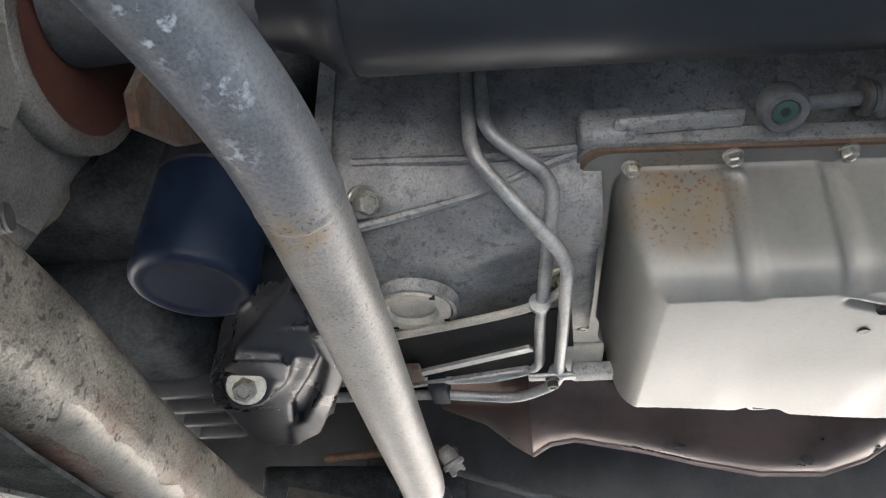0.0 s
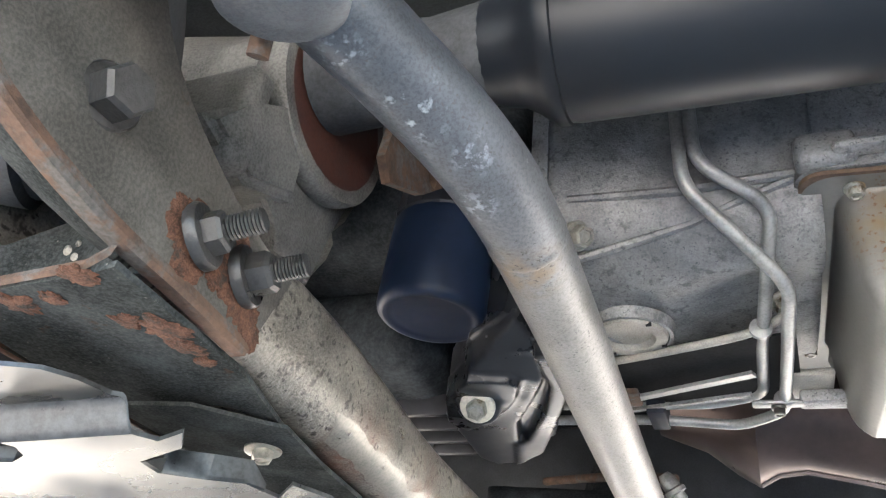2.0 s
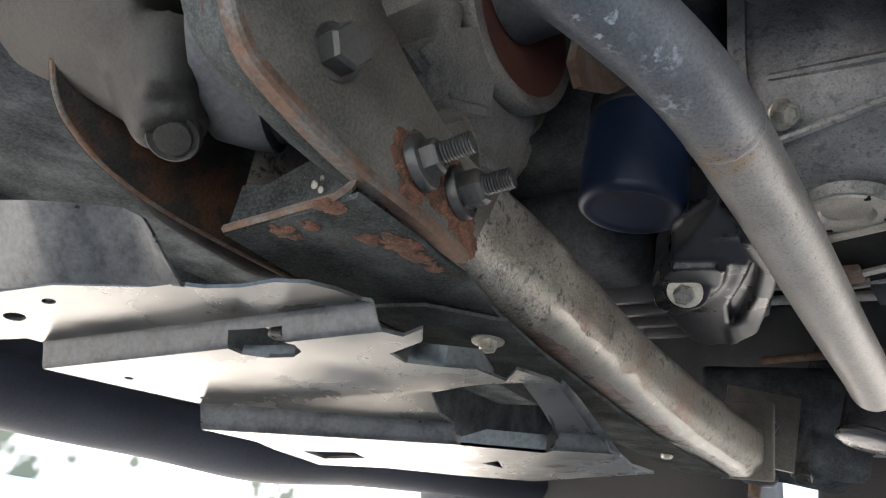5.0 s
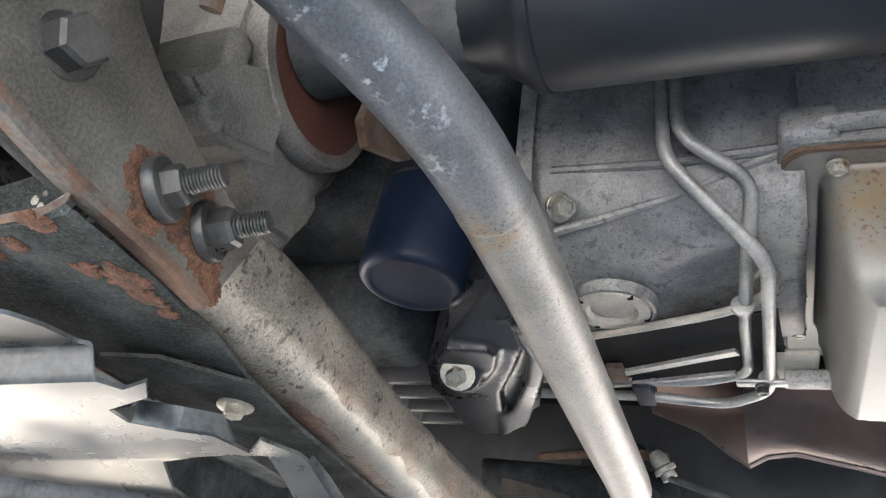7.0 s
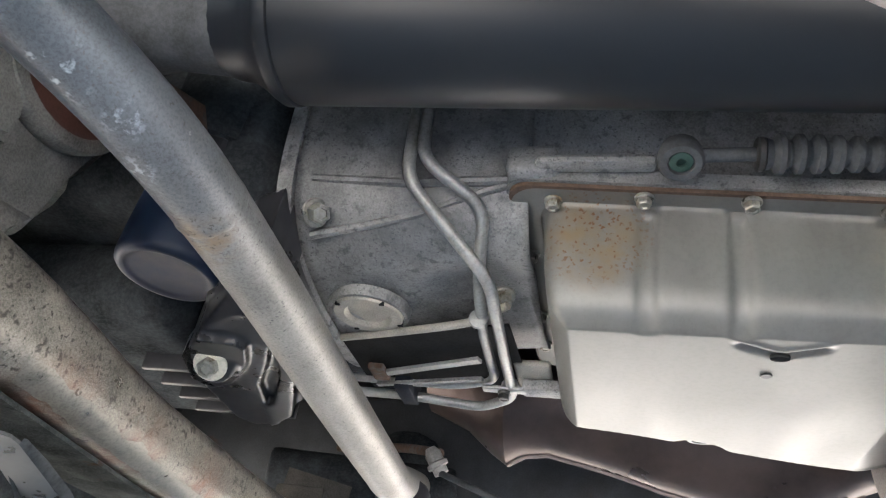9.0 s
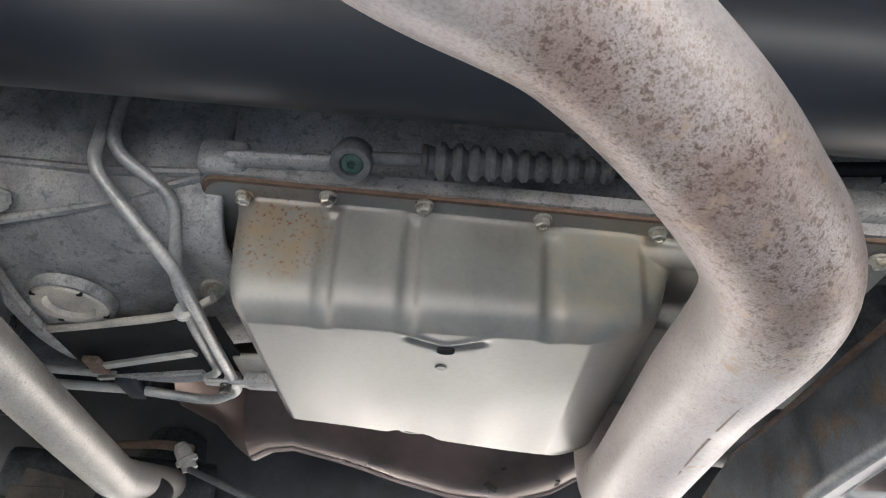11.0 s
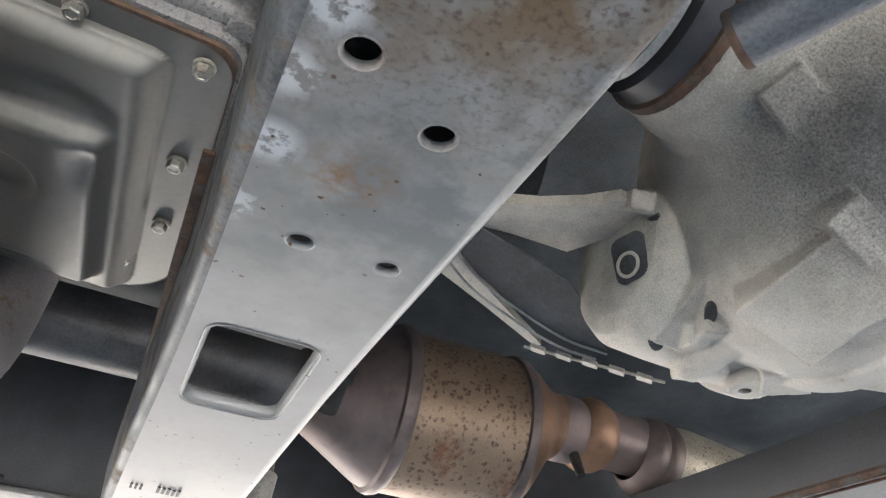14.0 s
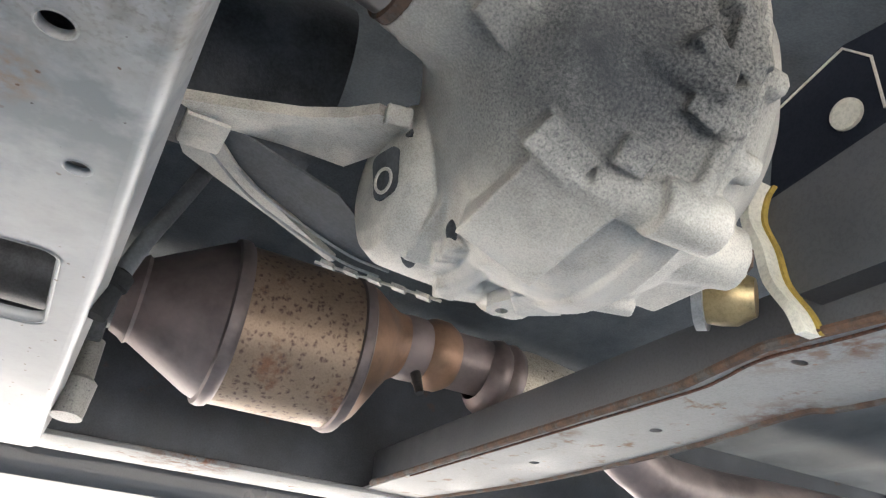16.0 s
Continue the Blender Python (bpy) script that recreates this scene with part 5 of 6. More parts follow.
# ---------------------------------------------------------------- front: differential, crossmember, skid plate
def front_crossmember():
    t = thing("front_crossmember", (-0.26, 0.5, 0.31), "dusty front crossmember with scraped rounded edge and rust", "crossmember")
    ys = [0.135 + (0.86 - 0.135) * i / 60 for i in range(61)]

    def prof(y, grow=0.0):
        zb = 0.327 - 0.013 * smoothstep(0.2, 0.6, y)
        zt = 0.392 - 0.017 * smoothstep(0.25, 0.5, y)
        xr, r = -0.215 - 0.03 * smoothstep(0.2, 0.8, y), 0.024
        arc = [(xr - r + (r + grow) * math.sin(a), zb + r - (r + grow) * math.cos(a)) for a in [math.pi / 2 * k / 8 for k in range(9)]]
        return xr, zb, zt, arc
    rings = []
    for y in ys:
        xr, zb, zt, arc = prof(y)
        p = [(-0.312, zt), (-0.312, zb + 0.006), (-0.306, zb)] + arc + [(xr - 0.014 + 0.014 * math.cos(a), zt - 0.014 + 0.014 * math.sin(a)) for a in [math.pi / 2 * k / 6 for k in range(7)]]
        rings.append([V(px, y, pz) for px, pz in p])
    part("box_section", loft(rings, cap=False), M_TUBE, t)
    rings = []
    for i in range(160):
        y = 0.312 + 0.50 * i / 159
        xr, zb, zt, arc = prof(y, 0.0005)
        a0, a1 = 2.0 + 0.7 * noise.noise(V(y * 60, 0, 0)) + 0.3 * noise.noise(V(y * 300, 3, 0)) + 3.5 * smoothstep(0.325, 0.312, y), 6.2 + 1.1 * noise.noise(V(y * 40, 5, 0)) + 0.5 * noise.noise(V(y * 260, 7, 0)) - 2.4 * (i / 159)
        arcf = [(a0 + (a1 - a0) * k / 6) for k in range(7)]
        pts = []
        for q in arcf:
            k = min(int(q), 7)
            pts.append((arc[k][0] + (arc[k + 1][0] - arc[k][0]) * (q - k), arc[k][1] + (arc[k + 1][1] - arc[k][1]) * (q - k)))
        rings.append([V(px, y, pz) for px, pz in pts])
    part("worn_edge", loft(rings, cap=False, closed=False), M_WORN, t, "bare scraped steel along the edge")
    zp = lambda v: 0.3225 - 0.013 * smoothstep(0.2, 0.6, v)
    part("lower_plate", plate([(-0.316, 0.134), (-0.270, 0.130), (-0.225, 0.1275), (-0.208, 0.125), (-0.218, 0.22), (-0.245, 0.31), (-0.268, 0.60), (-0.28, 0.84), (-0.33, 0.84), (-0.33, 0.21)], [ring_pts(-0.262, 0.265, 0.014, 16, 0.009)], 0.003, lambda u, v: V(u, v, zp(v)), cuts=[((0, 0.2 + 0.05 * k, 0), (0, 1, 0)) for k in range(9)]), M_FRAME, t)
    part("rusty_lip", loft([[p + V(0, 0, -0.0016), p + V(0, -0.0018, 0.0), p + V(0, -0.001, 0.0026), p + V(0, 0.002, 0.0026)] for p in (V(-0.318, 0.136, 0.3245), V(-0.314, 0.131, 0.3240), V(-0.27, 0.1285, 0.3245), V(-0.225, 0.1265, 0.3255), V(-0.212, 0.1245, 0.3290), V(-0.206, 0.122, 0.335))]), M_RUST_EDGE, t, "rusty front lip")
    part("end_wall", loft([[V(-0.315, 0.1335, 0.327), V(-0.309, 0.1315, 0.350)], [V(-0.309, 0.141, 0.327), V(-0.302, 0.141, 0.354)], [V(-0.285, 0.150, 0.328), V(-0.280, 0.152, 0.372)], [V(-0.208, 0.140, 0.330), V(-0.212, 0.150, 0.392)]], cap=False, closed=False), M_FRAME, t, "dark inner wall of the open channel end")
    for k, (x, z) in enumerate(((-0.268, 0.3505), (-0.262, 0.3465), (-0.250, 0.3535), (-0.246, 0.3490), (-0.235, 0.3580), (-0.263, 0.3535))):
        part("road_splash", turned([(0, 0.0024 - 0.0004 * (k % 3)), (0.0006, 0.001)], (x, 0.1465, z), (0.1, -1, -0.3), 9), M_TUBE, t, "dried pale splash")
    for c, r in (((-0.224, 0.172), 0.011), ((-0.226, 0.189), 0.009), ((-0.236, 0.163), 0.007), ((-0.228, 0.205), 0.006), ((-0.228, 0.127), 0.009), ((-0.255, 0.14), 0.006), ((-0.275, 0.142), 0.009)):
        pts = []
        for a in [2 * math.pi * k / 44 for k in range(44)]:
            q = r * (0.95 + 0.4 * noise.noise(V(1.6 * math.cos(a) + c[0] * 900, 1.6 * math.sin(a), 0)) + 0.28 * noise.noise(V(5 * math.cos(a), 5 * math.sin(a), c[1] * 700)))
            pts.append(V(c[0] + q * math.cos(a), c[1] + q * math.sin(a), zp(c[1]) - 0.0003))
        m_ = sum(pts, V(0, 0, 0)) / 44
        part("rust_patch", loft([pts, [m_ + (p - m_) * 0.75 + V(0, 0, -0.0009) for p in pts], [m_ + (p - m_) * 0.04 + V(0, 0, -0.0011) for p in pts]]), M_RUST, t, "flaking orange rust")
    # end plate and bolted foot at the far end
    part("far_plate", box((-0.300, 0.858, 0.312), (-0.235, 0.868, 0.405), 0.004, 2), M_BRACKET, t)
    part("far_foot", slab((0.085, 0.008, 0.090), (-0.258, 0.884, 0.378), (0, 6, 24)), M_BRACKET, t, "brown bolted end plate")
    part("bush", turned([(0, 0.016), (0.0, 0.031), (0.002, 0.034), (0.006, 0.034), (0.009, 0.030), (0.055, 0.030), (0.06, 0.026)], (-0.128, 0.812, 0.352), (0.15, 0.15, 0.95), 36), M_BLACK, t)
    for x, z in ((-0.272, 0.383), (-0.246, 0.377)):
        hex_bolt(t, (x, 0.878, z), (0.4, -1, -0.05), 0.017, 0.014, 0.013, 0.003, mat_=M_BLACK)
    return t


front_crossmember()


def lower_arm():
    t = thing("lower_control_arm", (-0.22, 1.0, 0.36), "grimy black suspension arm and knuckle beyond the crossmember", "suspension arm")
    solids = [rod((-0.34, 0.92, 0.41), (-0.10, 1.00, 0.43), 0.055, 0.05), rod((-0.30, 0.93, 0.365), (-0.20, 1.04, 0.355), 0.036, 0.030), rod((-0.20, 1.04, 0.40), (-0.19, 1.10, 0.52), 0.05, 0.06), rod((-0.22, 0.93, 0.36), (-0.16, 0.97, 0.355), 0.03, 0.024)]
    cast_body("casting", solids, 0.004, M_ENGINE, t, 4)
    part("ball_joint_boot", turned([(0, 0.010), (0.004, 0.022), (0.012, 0.027), (0.022, 0.025), (0.030, 0.018), (0.034, 0.012)], (-0.285, 0.955, 0.318), (0.15, 0.1, 1), 28), M_PLASTIC, t, "dark rubber ball joint boot")
    part("stud", rod((-0.285, 0.955, 0.302), (-0.284, 0.956, 0.320), 0.008, 0.008, 16), M_RUST_EDGE, t, "rusty ball joint stud")
    hex_bolt(t, (-0.22, 0.925, 0.335), (0.2, -0.6, -0.7), 0.019, 0.012, 0.014, 0.003, mat_=M_BOLT_DARK)
    return t


lower_arm()


def mount_bracket():
    t = thing("mount_bracket", (-0.205, 0.12, 0.34), "black pressed bracket with rusty edge and three large bolts", "bracket")
    left = catmull([(-0.03, 0.46, 0), (0.0, 0.425, 0), (0.034, 0.376, 0), (0.050, 0.354, 0), (0.071, 0.344, 0), (0.114, 0.334, 0), (0.16, 0.330, 0), (0.203, 0.325, 0)], 5)
    right = catmull([(0.222, 0.371, 0), (0.186, 0.379, 0), (0.160, 0.388, 0), (0.127, 0.405, 0), (0.10, 0.43, 0), (0.06, 0.50, 0)], 4)
    outline = [(p.x, p.y) for p in left] + [(p.x, p.y) for p in right]
    part("plate", plate(outline, (), 0.006, lambda u, v: V(-0.211, u, v), V(1, 0, 0)), M_BRACKET, t)
    part("rusty_rim", loft([[V(-0.2046, p.x + 0.0015, p.y + 0.0042), V(-0.2036, p.x, p.y), V(-0.2050, p.x, p.y - 0.0022), V(-0.2125, p.x, p.y - 0.0022), V(-0.2125, p.x, p.y + 0.002)] for p in left]), M_RUST_EDGE, t, "orange rusty rim")
    part("web", loft([[V(-0.2125, p.x, p.y), V(-0.240, p.x - 0.004, p.y + 0.012)] for p in left[:30]], cap=False, closed=False), M_FRAME, t)
    hex_bolt(t, (-0.206, 0.093, 0.376), (1, -0.15, -0.12), 0.0185, 0.013, 0.0135, 0.003, mat_=M_BOLT_DARK, turn=0.2, dimple=False)
    hex_bolt(t, (-0.2050, 0.1560, 0.3555), (1, 0.20, 0.30), 0.0165, 0.008, 0.0150, 0.004, mat_=M_BOLT_DARK, turn=0.2)
    hex_bolt(t, (-0.2060, 0.1890, 0.3555), (1, 0.20, 0.24), 0.0175, 0.011, 0.0150, 0.004, mat_=M_BOLT_DARK, turn=0.6)

    def flake(c, u, v, r):
        n = u.cross(v).normalized()
        pts = [c + (u * math.cos(a) + v * math.sin(a)) * r * (0.95 + 0.35 * noise.noise(V(1.6 * math.cos(a) + c.y * 900, 1.6 * math.sin(a), 0)) + 0.28 * noise.noise(V(5 * math.cos(a), 5 * math.sin(a), c.z * 700))) for a in [2 * math.pi * k / 44 for k in range(44)]]
        b = loft([pts, [c + (p - c) * 0.8 + n * 0.0008 for p in pts], [c + (p - c) * 0.04 + n * 0.0010 for p in pts]])
        return part("rust_patch", b, M_RUST, t, "flaking orange rust")
    for y, z, r in ((0.153, 0.351, 0.0165), (0.142, 0.360, 0.0065), (0.187, 0.350, 0.0155), (0.196, 0.340, 0.0095), (0.171, 0.344, 0.006), (0.203, 0.333, 0.007), (0.164, 0.365, 0.006), (0.181, 0.368, 0.0055)):
        flake(V(-0.2048, y, z), V(0, 1, 0), V(0, 0, 1), r)
    for o, d, r in ((V(-0.1960, 0.1600, 0.3610), V(1, 0.20, 0.30), 0.0058), (V(-0.1940, 0.1925, 0.3590), V(1, 0.20, 0.24), 0.0058)):
        prof = []
        for k in range(11):
            prof += [(0.0016 * k, r), (0.0016 * k + 0.0008, r - 0.0008)]
        part("thread", turned(prof, o, d, 20), M_BOLT_DARK, t, "threaded stud end")


mount_bracket()


def differential():
    t = thing("front_differential", (-0.3, 0.15, 0.36), "dirty cast aluminium front differential housing", "differential")
    o, ax = V(-0.24, 0.266, 0.535), V(1, 0, 0)
    part("nose", turned([(-0.16, 0.075), (-0.10, 0.070), (-0.05, 0.060), (-0.016, 0.061), (-0.010, 0.066), (0.0, 0.066), (0.003, 0.064), (0.003, 0.055), (-0.02, 0.053)], o, ax, 48, cap=False), M_DIFF, t)
    part("seal", turned([(0.003, 0.0555), (0.0, 0.053), (-0.012, 0.049), (-0.016, 0.036), (-0.004, 0.033)], o, ax, 40), M_RED, t, "rust red seal face")
    line = catmull([(-0.70, -0.06, 0.540), (-0.56, 0.00, 0.500), (-0.44, 0.03, 0.465), (-0.36, 0.062, 0.445), (-0.315, 0.088, 0.437)], 8)
    solids = [tube(line, lambda q: 0.050 + 0.016 * smoothstep(0.35, 0.9, q), 40), rod((-0.325, 0.070, 0.400), (-0.311, 0.0865, 0.3565), 0.030, 0.0185), rod((-0.307, 0.066, 0.400), (-0.2985, 0.0735, 0.3665), 0.024, 0.0135),
              rod((-0.335, 0.10, 0.42), (-0.292, 0.125, 0.395), 0.034, 0.022), rod((-0.36, 0.05, 0.398), (-0.322, 0.083, 0.372), 0.020, 0.016), tube([p + V(0.01, 0, -0.044) for p in line[4:22]], 0.012, 12)]
    cast_body("axle_housing", solids, 0.0030, M_AXLE, t, 5)
    part("collar", turned([(-0.02, 0.066), (0.0, 0.070), (0.012, 0.070), (0.014, 0.065), (0.040, 0.064), (0.042, 0.060), (0.06, 0.058)], (-0.298, 0.108, 0.437), (0.75, 0.62, 0.1), 44), M_DARK, t, "dark ringed axle collar")
    part("rib", box((-0.30, 0.185, 0.43), (-0.237, 0.205, 0.50), 0.006, 3), M_DIFF, t)
    lump = catmull([(0.205, 0.455, 0), (0.25, 0.44, 0), (0.27, 0.405, 0), (0.285, 0.404, 0), (0.30, 0.418, 0), (0.315, 0.47, 0), (0.33, 0.51, 0)], 4)
    b = plate([(p.x, p.y) for p in lump] + [(0.30, 0.54), (0.20, 0.54)], (), 0.05, lambda u, v: V(-0.30, u, v), V(1, 0, 0))
    bmesh.ops.bevel(b, geom=[e for e in b.edges if e.calc_face_angle(0) > 0.9], offset=0.006, segments=3, affect="EDGES")
    part("ear", b, M_DIFF, t)
    b = plate([(0.166, 0.444), (0.19, 0.471), (0.249, 0.525), (0.2511, 0.448), (0.21, 0.43)], (), 0.045, lambda u, v: V(-0.285, u, v), V(1, 0, 0))
    bmesh.ops.bevel(b, geom=[e for e in b.edges if e.calc_face_angle(0) > 0.9], offset=0.005, segments=3, affect="EDGES")
    part("ear", b, M_DIFF, t)
    part("plug", turned([(-0.01, 0.0135), (0.0012, 0.0135), (0.0024, 0.0125), (0.0012, 0.0105), (0.0012, 0.0095), (0.004, 0.0088), (0.0045, 0.006), (0.0045, 0.001)], (-0.3072, 0.0855, 0.3545), (0.6, -0.3, -0.75), 28), M_AXLE, t, "round recessed filler plug")
    # companion flange corner of the shaft
    part("flange_tab", plate([(0.2526, 0.475), (0.2643, 0.463), (0.308, 0.486), (0.352, 0.528), (0.33, 0.55), (0.26, 0.52)], [ring_pts(0.318, 0.506, 0.006, 14)], 0.006, lambda u, v: V(-0.192, u, v), V(1, 0, 0)), M_RUST_EDGE, t)
    return t


differential()


def oil_filter():
    t = thing("oil_filter", (-0.2065, 0.385, 0.44), "dusty blue spin-on oil filter", "oil filter")
    ax = V(0.02, 0.03, 1).normalized()
    o = V(-0.2070, 0.3880, 0.4360)
    part("can", turned([(0.0022, 0.002), (0.0022, 0.028), (0.0012, 0.0315), (0.0, 0.0345), (0.0006, 0.0375), (0.003, 0.0398), (0.007, 0.0408), (0.030, 0.0408), (0.078, 0.0400)], o, ax, 64), M_FILTER, t, "blue enamel can with a flat rimmed end")
    # black colour of the band holds the shade round the filter's upper end
    part("grip_band", turned([(0.076, 0.0402), (0.078, 0.0415), (0.105, 0.0415), (0.108, 0.040)], o, ax, 18), M_BLACK, t, smooth=False)
    part("base", turned([(0.106, 0.046), (0.18, 0.05)], o, ax, 32), M_ENGINE, t)
    return t


oil_filter()


def engine_bracket():
    t = thing("engine_bracket", (-0.17, 0.47, 0.4), "glossy black cast engine bracket with a bright bolt", "bracket")
    body = [(-0.218, 0.459), (-0.233, 0.496), (-0.237, 0.541), (-0.242, 0.608), (-0.231, 0.626), (-0.199, 0.619), (-0.195, 0.585), (-0.189, 0.556), (-0.179, 0.520), (-0.152, 0.470), (-0.136, 0.436), (-0.130, 0.392), (-0.138, 0.371), (-0.182, 0.412)]
    blade = [(-0.210, 0.624), (-0.175, 0.588), (-0.146, 0.519), (-0.119, 0.450), (-0.117, 0.385), (-0.130, 0.392), (-0.132, 0.443), (-0.147, 0.486), (-0.179, 0.553), (-0.195, 0.570)]
    pad = [(-0.216, 0.452), (-0.186, 0.418), (-0.158, 0.423), (-0.151, 0.430), (-0.162, 0.457), (-0.180, 0.484), (-0.196, 0.504), (-0.223, 0.520), (-0.231, 0.496)]
    arm = [(-0.146, 0.375), (-0.122, 0.366), (-0.117, 0.380), (-0.119, 0.44), (-0.15, 0.54), (-0.205, 0.56), (-0.215, 0.47), (-0.185, 0.41)]
    solids = [plate(body, (), 0.045, lambda u, v: V(u, v, 0.4050 + 0.02 * smoothstep(0.43, 0.36, v))), plate(blade, (), 0.05, lambda u, v: V(u, v, 0.4030)), plate([(-0.200, 0.600), (-0.160, 0.570), (-0.122, 0.455), (-0.122, 0.395), (-0.150, 0.400), (-0.190, 0.520)], (), 0.03, lambda u, v: V(u, v, 0.4125)),
              plate(arm, (), 0.07, lambda u, v: V(u, v, 0.432)), plate(pad, (), 0.02, lambda u, v: V(u, v, 0.4000)), rod((-0.1897, 0.4540, 0.3970), (-0.194, 0.477, 0.422), 0.0175, 0.023)]
    cast_body("casting", solids, 0.0020, M_BLACK, t, 5)
    hex_bolt(t, (-0.1895, 0.4525, 0.3955), (0.12, -0.66, -0.74), 0.0140, 0.008, 0.0135, 0.002, turn=0.4, mat_w=M_CREAM)


engine_bracket()


def engine_block():
    t = thing("engine", (-0.3, 0.6, 0.46), "grimy dark engine sump and block", "engine")
    part("block", box((-0.62, 0.36, 0.50), (-0.14, 0.74, 0.72), 0.03, 3), M_ENGINE, t)
    part("sump", box((-0.60, 0.44, 0.43), (-0.235, 0.70, 0.51), 0.03, 3), M_ENGINE, t)
    for i in range(4):
        part("fin", box((-0.30, 0.52 + 0.035 * i, 0.415), (-0.19, 0.526 + 0.035 * i, 0.435), 0.002), M_BLACK, t)


engine_block()


def skid_plate():
    t = thing("skid_plate", (-0.4, 0.35, 0.25), "bright galvanised pressed skid plate with cut-outs and dark slots", "skid plate")

    def upper(u):
        return 0.3534 + 0.18 * u

    def z_at(u, v):
        s1, s2, s3 = v - 0.34 * (u + 0.28), v - 0.39 * (u + 0.28), v - 0.72 * (u + 0.28)
        deck = upper(u) - 0.0160 * smoothstep(0.1975, 0.2035, s1) - 0.28 * max(0.0, s2 - 0.318)
        low = 0.2395 + 0.12 * (u + 0.44)
        k = smoothstep(0.374, 0.381, s3)
        return deck * (1 - k) + low * k
    outer = [(-0.60, 0.055), (-0.43, 0.073), (-0.390, 0.088), (-0.351, 0.119), (-0.338, 0.124), (-0.327, 0.138), (-0.311, 0.148), (-0.291, 0.154), (-0.278, 0.165), (-0.272, 0.180), (-0.270, 0.198), (-0.262, 0.209),
             (-0.257, 0.222), (-0.241, 0.219), (-0.253, 0.234), (-0.281, 0.239), (-0.284, 0.256), (-0.270, 0.276), (-0.256, 0.291), (-0.254, 0.322), (-0.236, 0.306), (-0.228, 0.345), (-0.232, 0.40), (-0.222, 0.428), (-0.232, 0.470), (-0.229, 0.505),
             (-0.285, 0.508), (-0.344, 0.516), (-0.395, 0.47), (-0.434, 0.422), (-0.486, 0.391), (-0.470, 0.325), (-0.458, 0.296), (-0.463, 0.246), (-0.474, 0.180), (-0.482, 0.120), (-0.52, 0.10)]
    hole = [(-0.306, 0.312), (-0.266, 0.320), (-0.247, 0.331), (-0.249, 0.356), (-0.255, 0.395), (-0.268, 0.404), (-0.300, 0.372), (-0.312, 0.360), (-0.316, 0.338)]
    slot = [(-0.352, 0.1755), (-0.335, 0.1815), (-0.319, 0.1870), (-0.316, 0.197), (-0.321, 0.207), (-0.332, 0.211), (-0.346, 0.203), (-0.354, 0.190)]
    holes = [hole, slot, [(-0.451, 0.338), (-0.412, 0.356), (-0.420, 0.379), (-0.458, 0.369)], [(-0.338, 0.426), (-0.320, 0.421), (-0.334, 0.450)],
             ring_pts(-0.413, 0.098, 0.0048, 12, 0.0036), ring_pts(-0.452, 0.098, 0.0075, 14, 0.006), ring_pts(-0.452, 0.178, 0.003, 10), ring_pts(-0.449, 0.235, 0.003, 10)]

    def across(k, at):
        return ((0, at + k * 0.28, 0), Vector((-k, 1, 0)).normalized())
    cuts = [across(0.34, 0.1975 + 0.006 * k / 6) for k in range(7)] + [across(0.39, 0.318 + 0.03 * k) for k in range(3)] + [across(0.72, 0.374 + 0.007 * k / 6) for k in range(7)]
    deck = part("pressing", plate(outer, holes, 0.0022, lambda u, v: V(u, v, z_at(u, v)), cuts=cuts), M_SKID, t, angle=28)
    # steep step faces take the zinc with shade in its colour
    deck.data.materials.append(M_SKIDSHADE)
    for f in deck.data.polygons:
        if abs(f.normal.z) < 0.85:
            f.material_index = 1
    # upturned side wall with a rounded end
    foot = [(-0.60, 0.055), (-0.50, 0.066), (-0.43, 0.073), (-0.393, 0.0865), (-0.387, 0.090), (-0.370, 0.104), (-0.352, 0.1180), (-0.343, 0.1215), (-0.339, 0.1235), (-0.334, 0.129)]
    rim = [(-0.60, 0.040, 0.345), (-0.50, 0.050, 0.335), (-0.44, 0.056, 0.327), (-0.394, 0.0585, 0.3205), (-0.388, 0.0605, 0.3205), (-0.366, 0.076, 0.3225), (-0.347, 0.090, 0.3235), (-0.336, 0.097, 0.3195), (-0.330, 0.1025, 0.311), (-0.331, 0.121, 0.2955)]
    rings = []
    for (fx, fy), (rx, ry, rz) in zip(foot, rim):
        fz = upper(fx)
        a, b = V(fx, fy, fz), V(rx, ry, rz)
        mid = a.lerp(b, 0.14) + V(0, 0, -0.0012)
        rings.append([a + V(0, 0.002, 0), mid, a.lerp(b, 0.6), b, b + V(0.0004, 0.0022, 0.0), a.lerp(b, 0.6) + V(0, 0.0022, 0), a + V(0, 0.003, 0.0022)])
    part("side_wall", loft(rings), M_SKIDSHADE, t, "upturned side wall with rounded end, coloured darker for its shade")
    # lips bent up round the notch, the slot and the big opening
    def lip(name, line, h, lean=(0, 0, 0)):
        rows = []
        for (u, v), hh in zip(line, h):
            p = V(u, v, z_at(u, v))
            q = p + V(lean[0] * hh, lean[1] * hh, hh)
            rows.append([p, q, q + V(0.0012, 0.0014, 0), p + V(0.0012, 0.0014, 0.001)])
        part(name, loft(rows), M_SKIDSHADE, t)
    lip("notch_lip", [(-0.268, 0.240), (-0.281, 0.2395), (-0.284, 0.256), (-0.270, 0.276), (-0.256, 0.291), (-0.2545, 0.305)], (0.003, 0.008, 0.013, 0.014, 0.013, 0.004))
    lip("slot_lip", [(-0.316, 0.197), (-0.321, 0.207), (-0.332, 0.211), (-0.346, 0.203), (-0.354, 0.190)], (0.006, 0.008, 0.008, 0.008, 0.006))
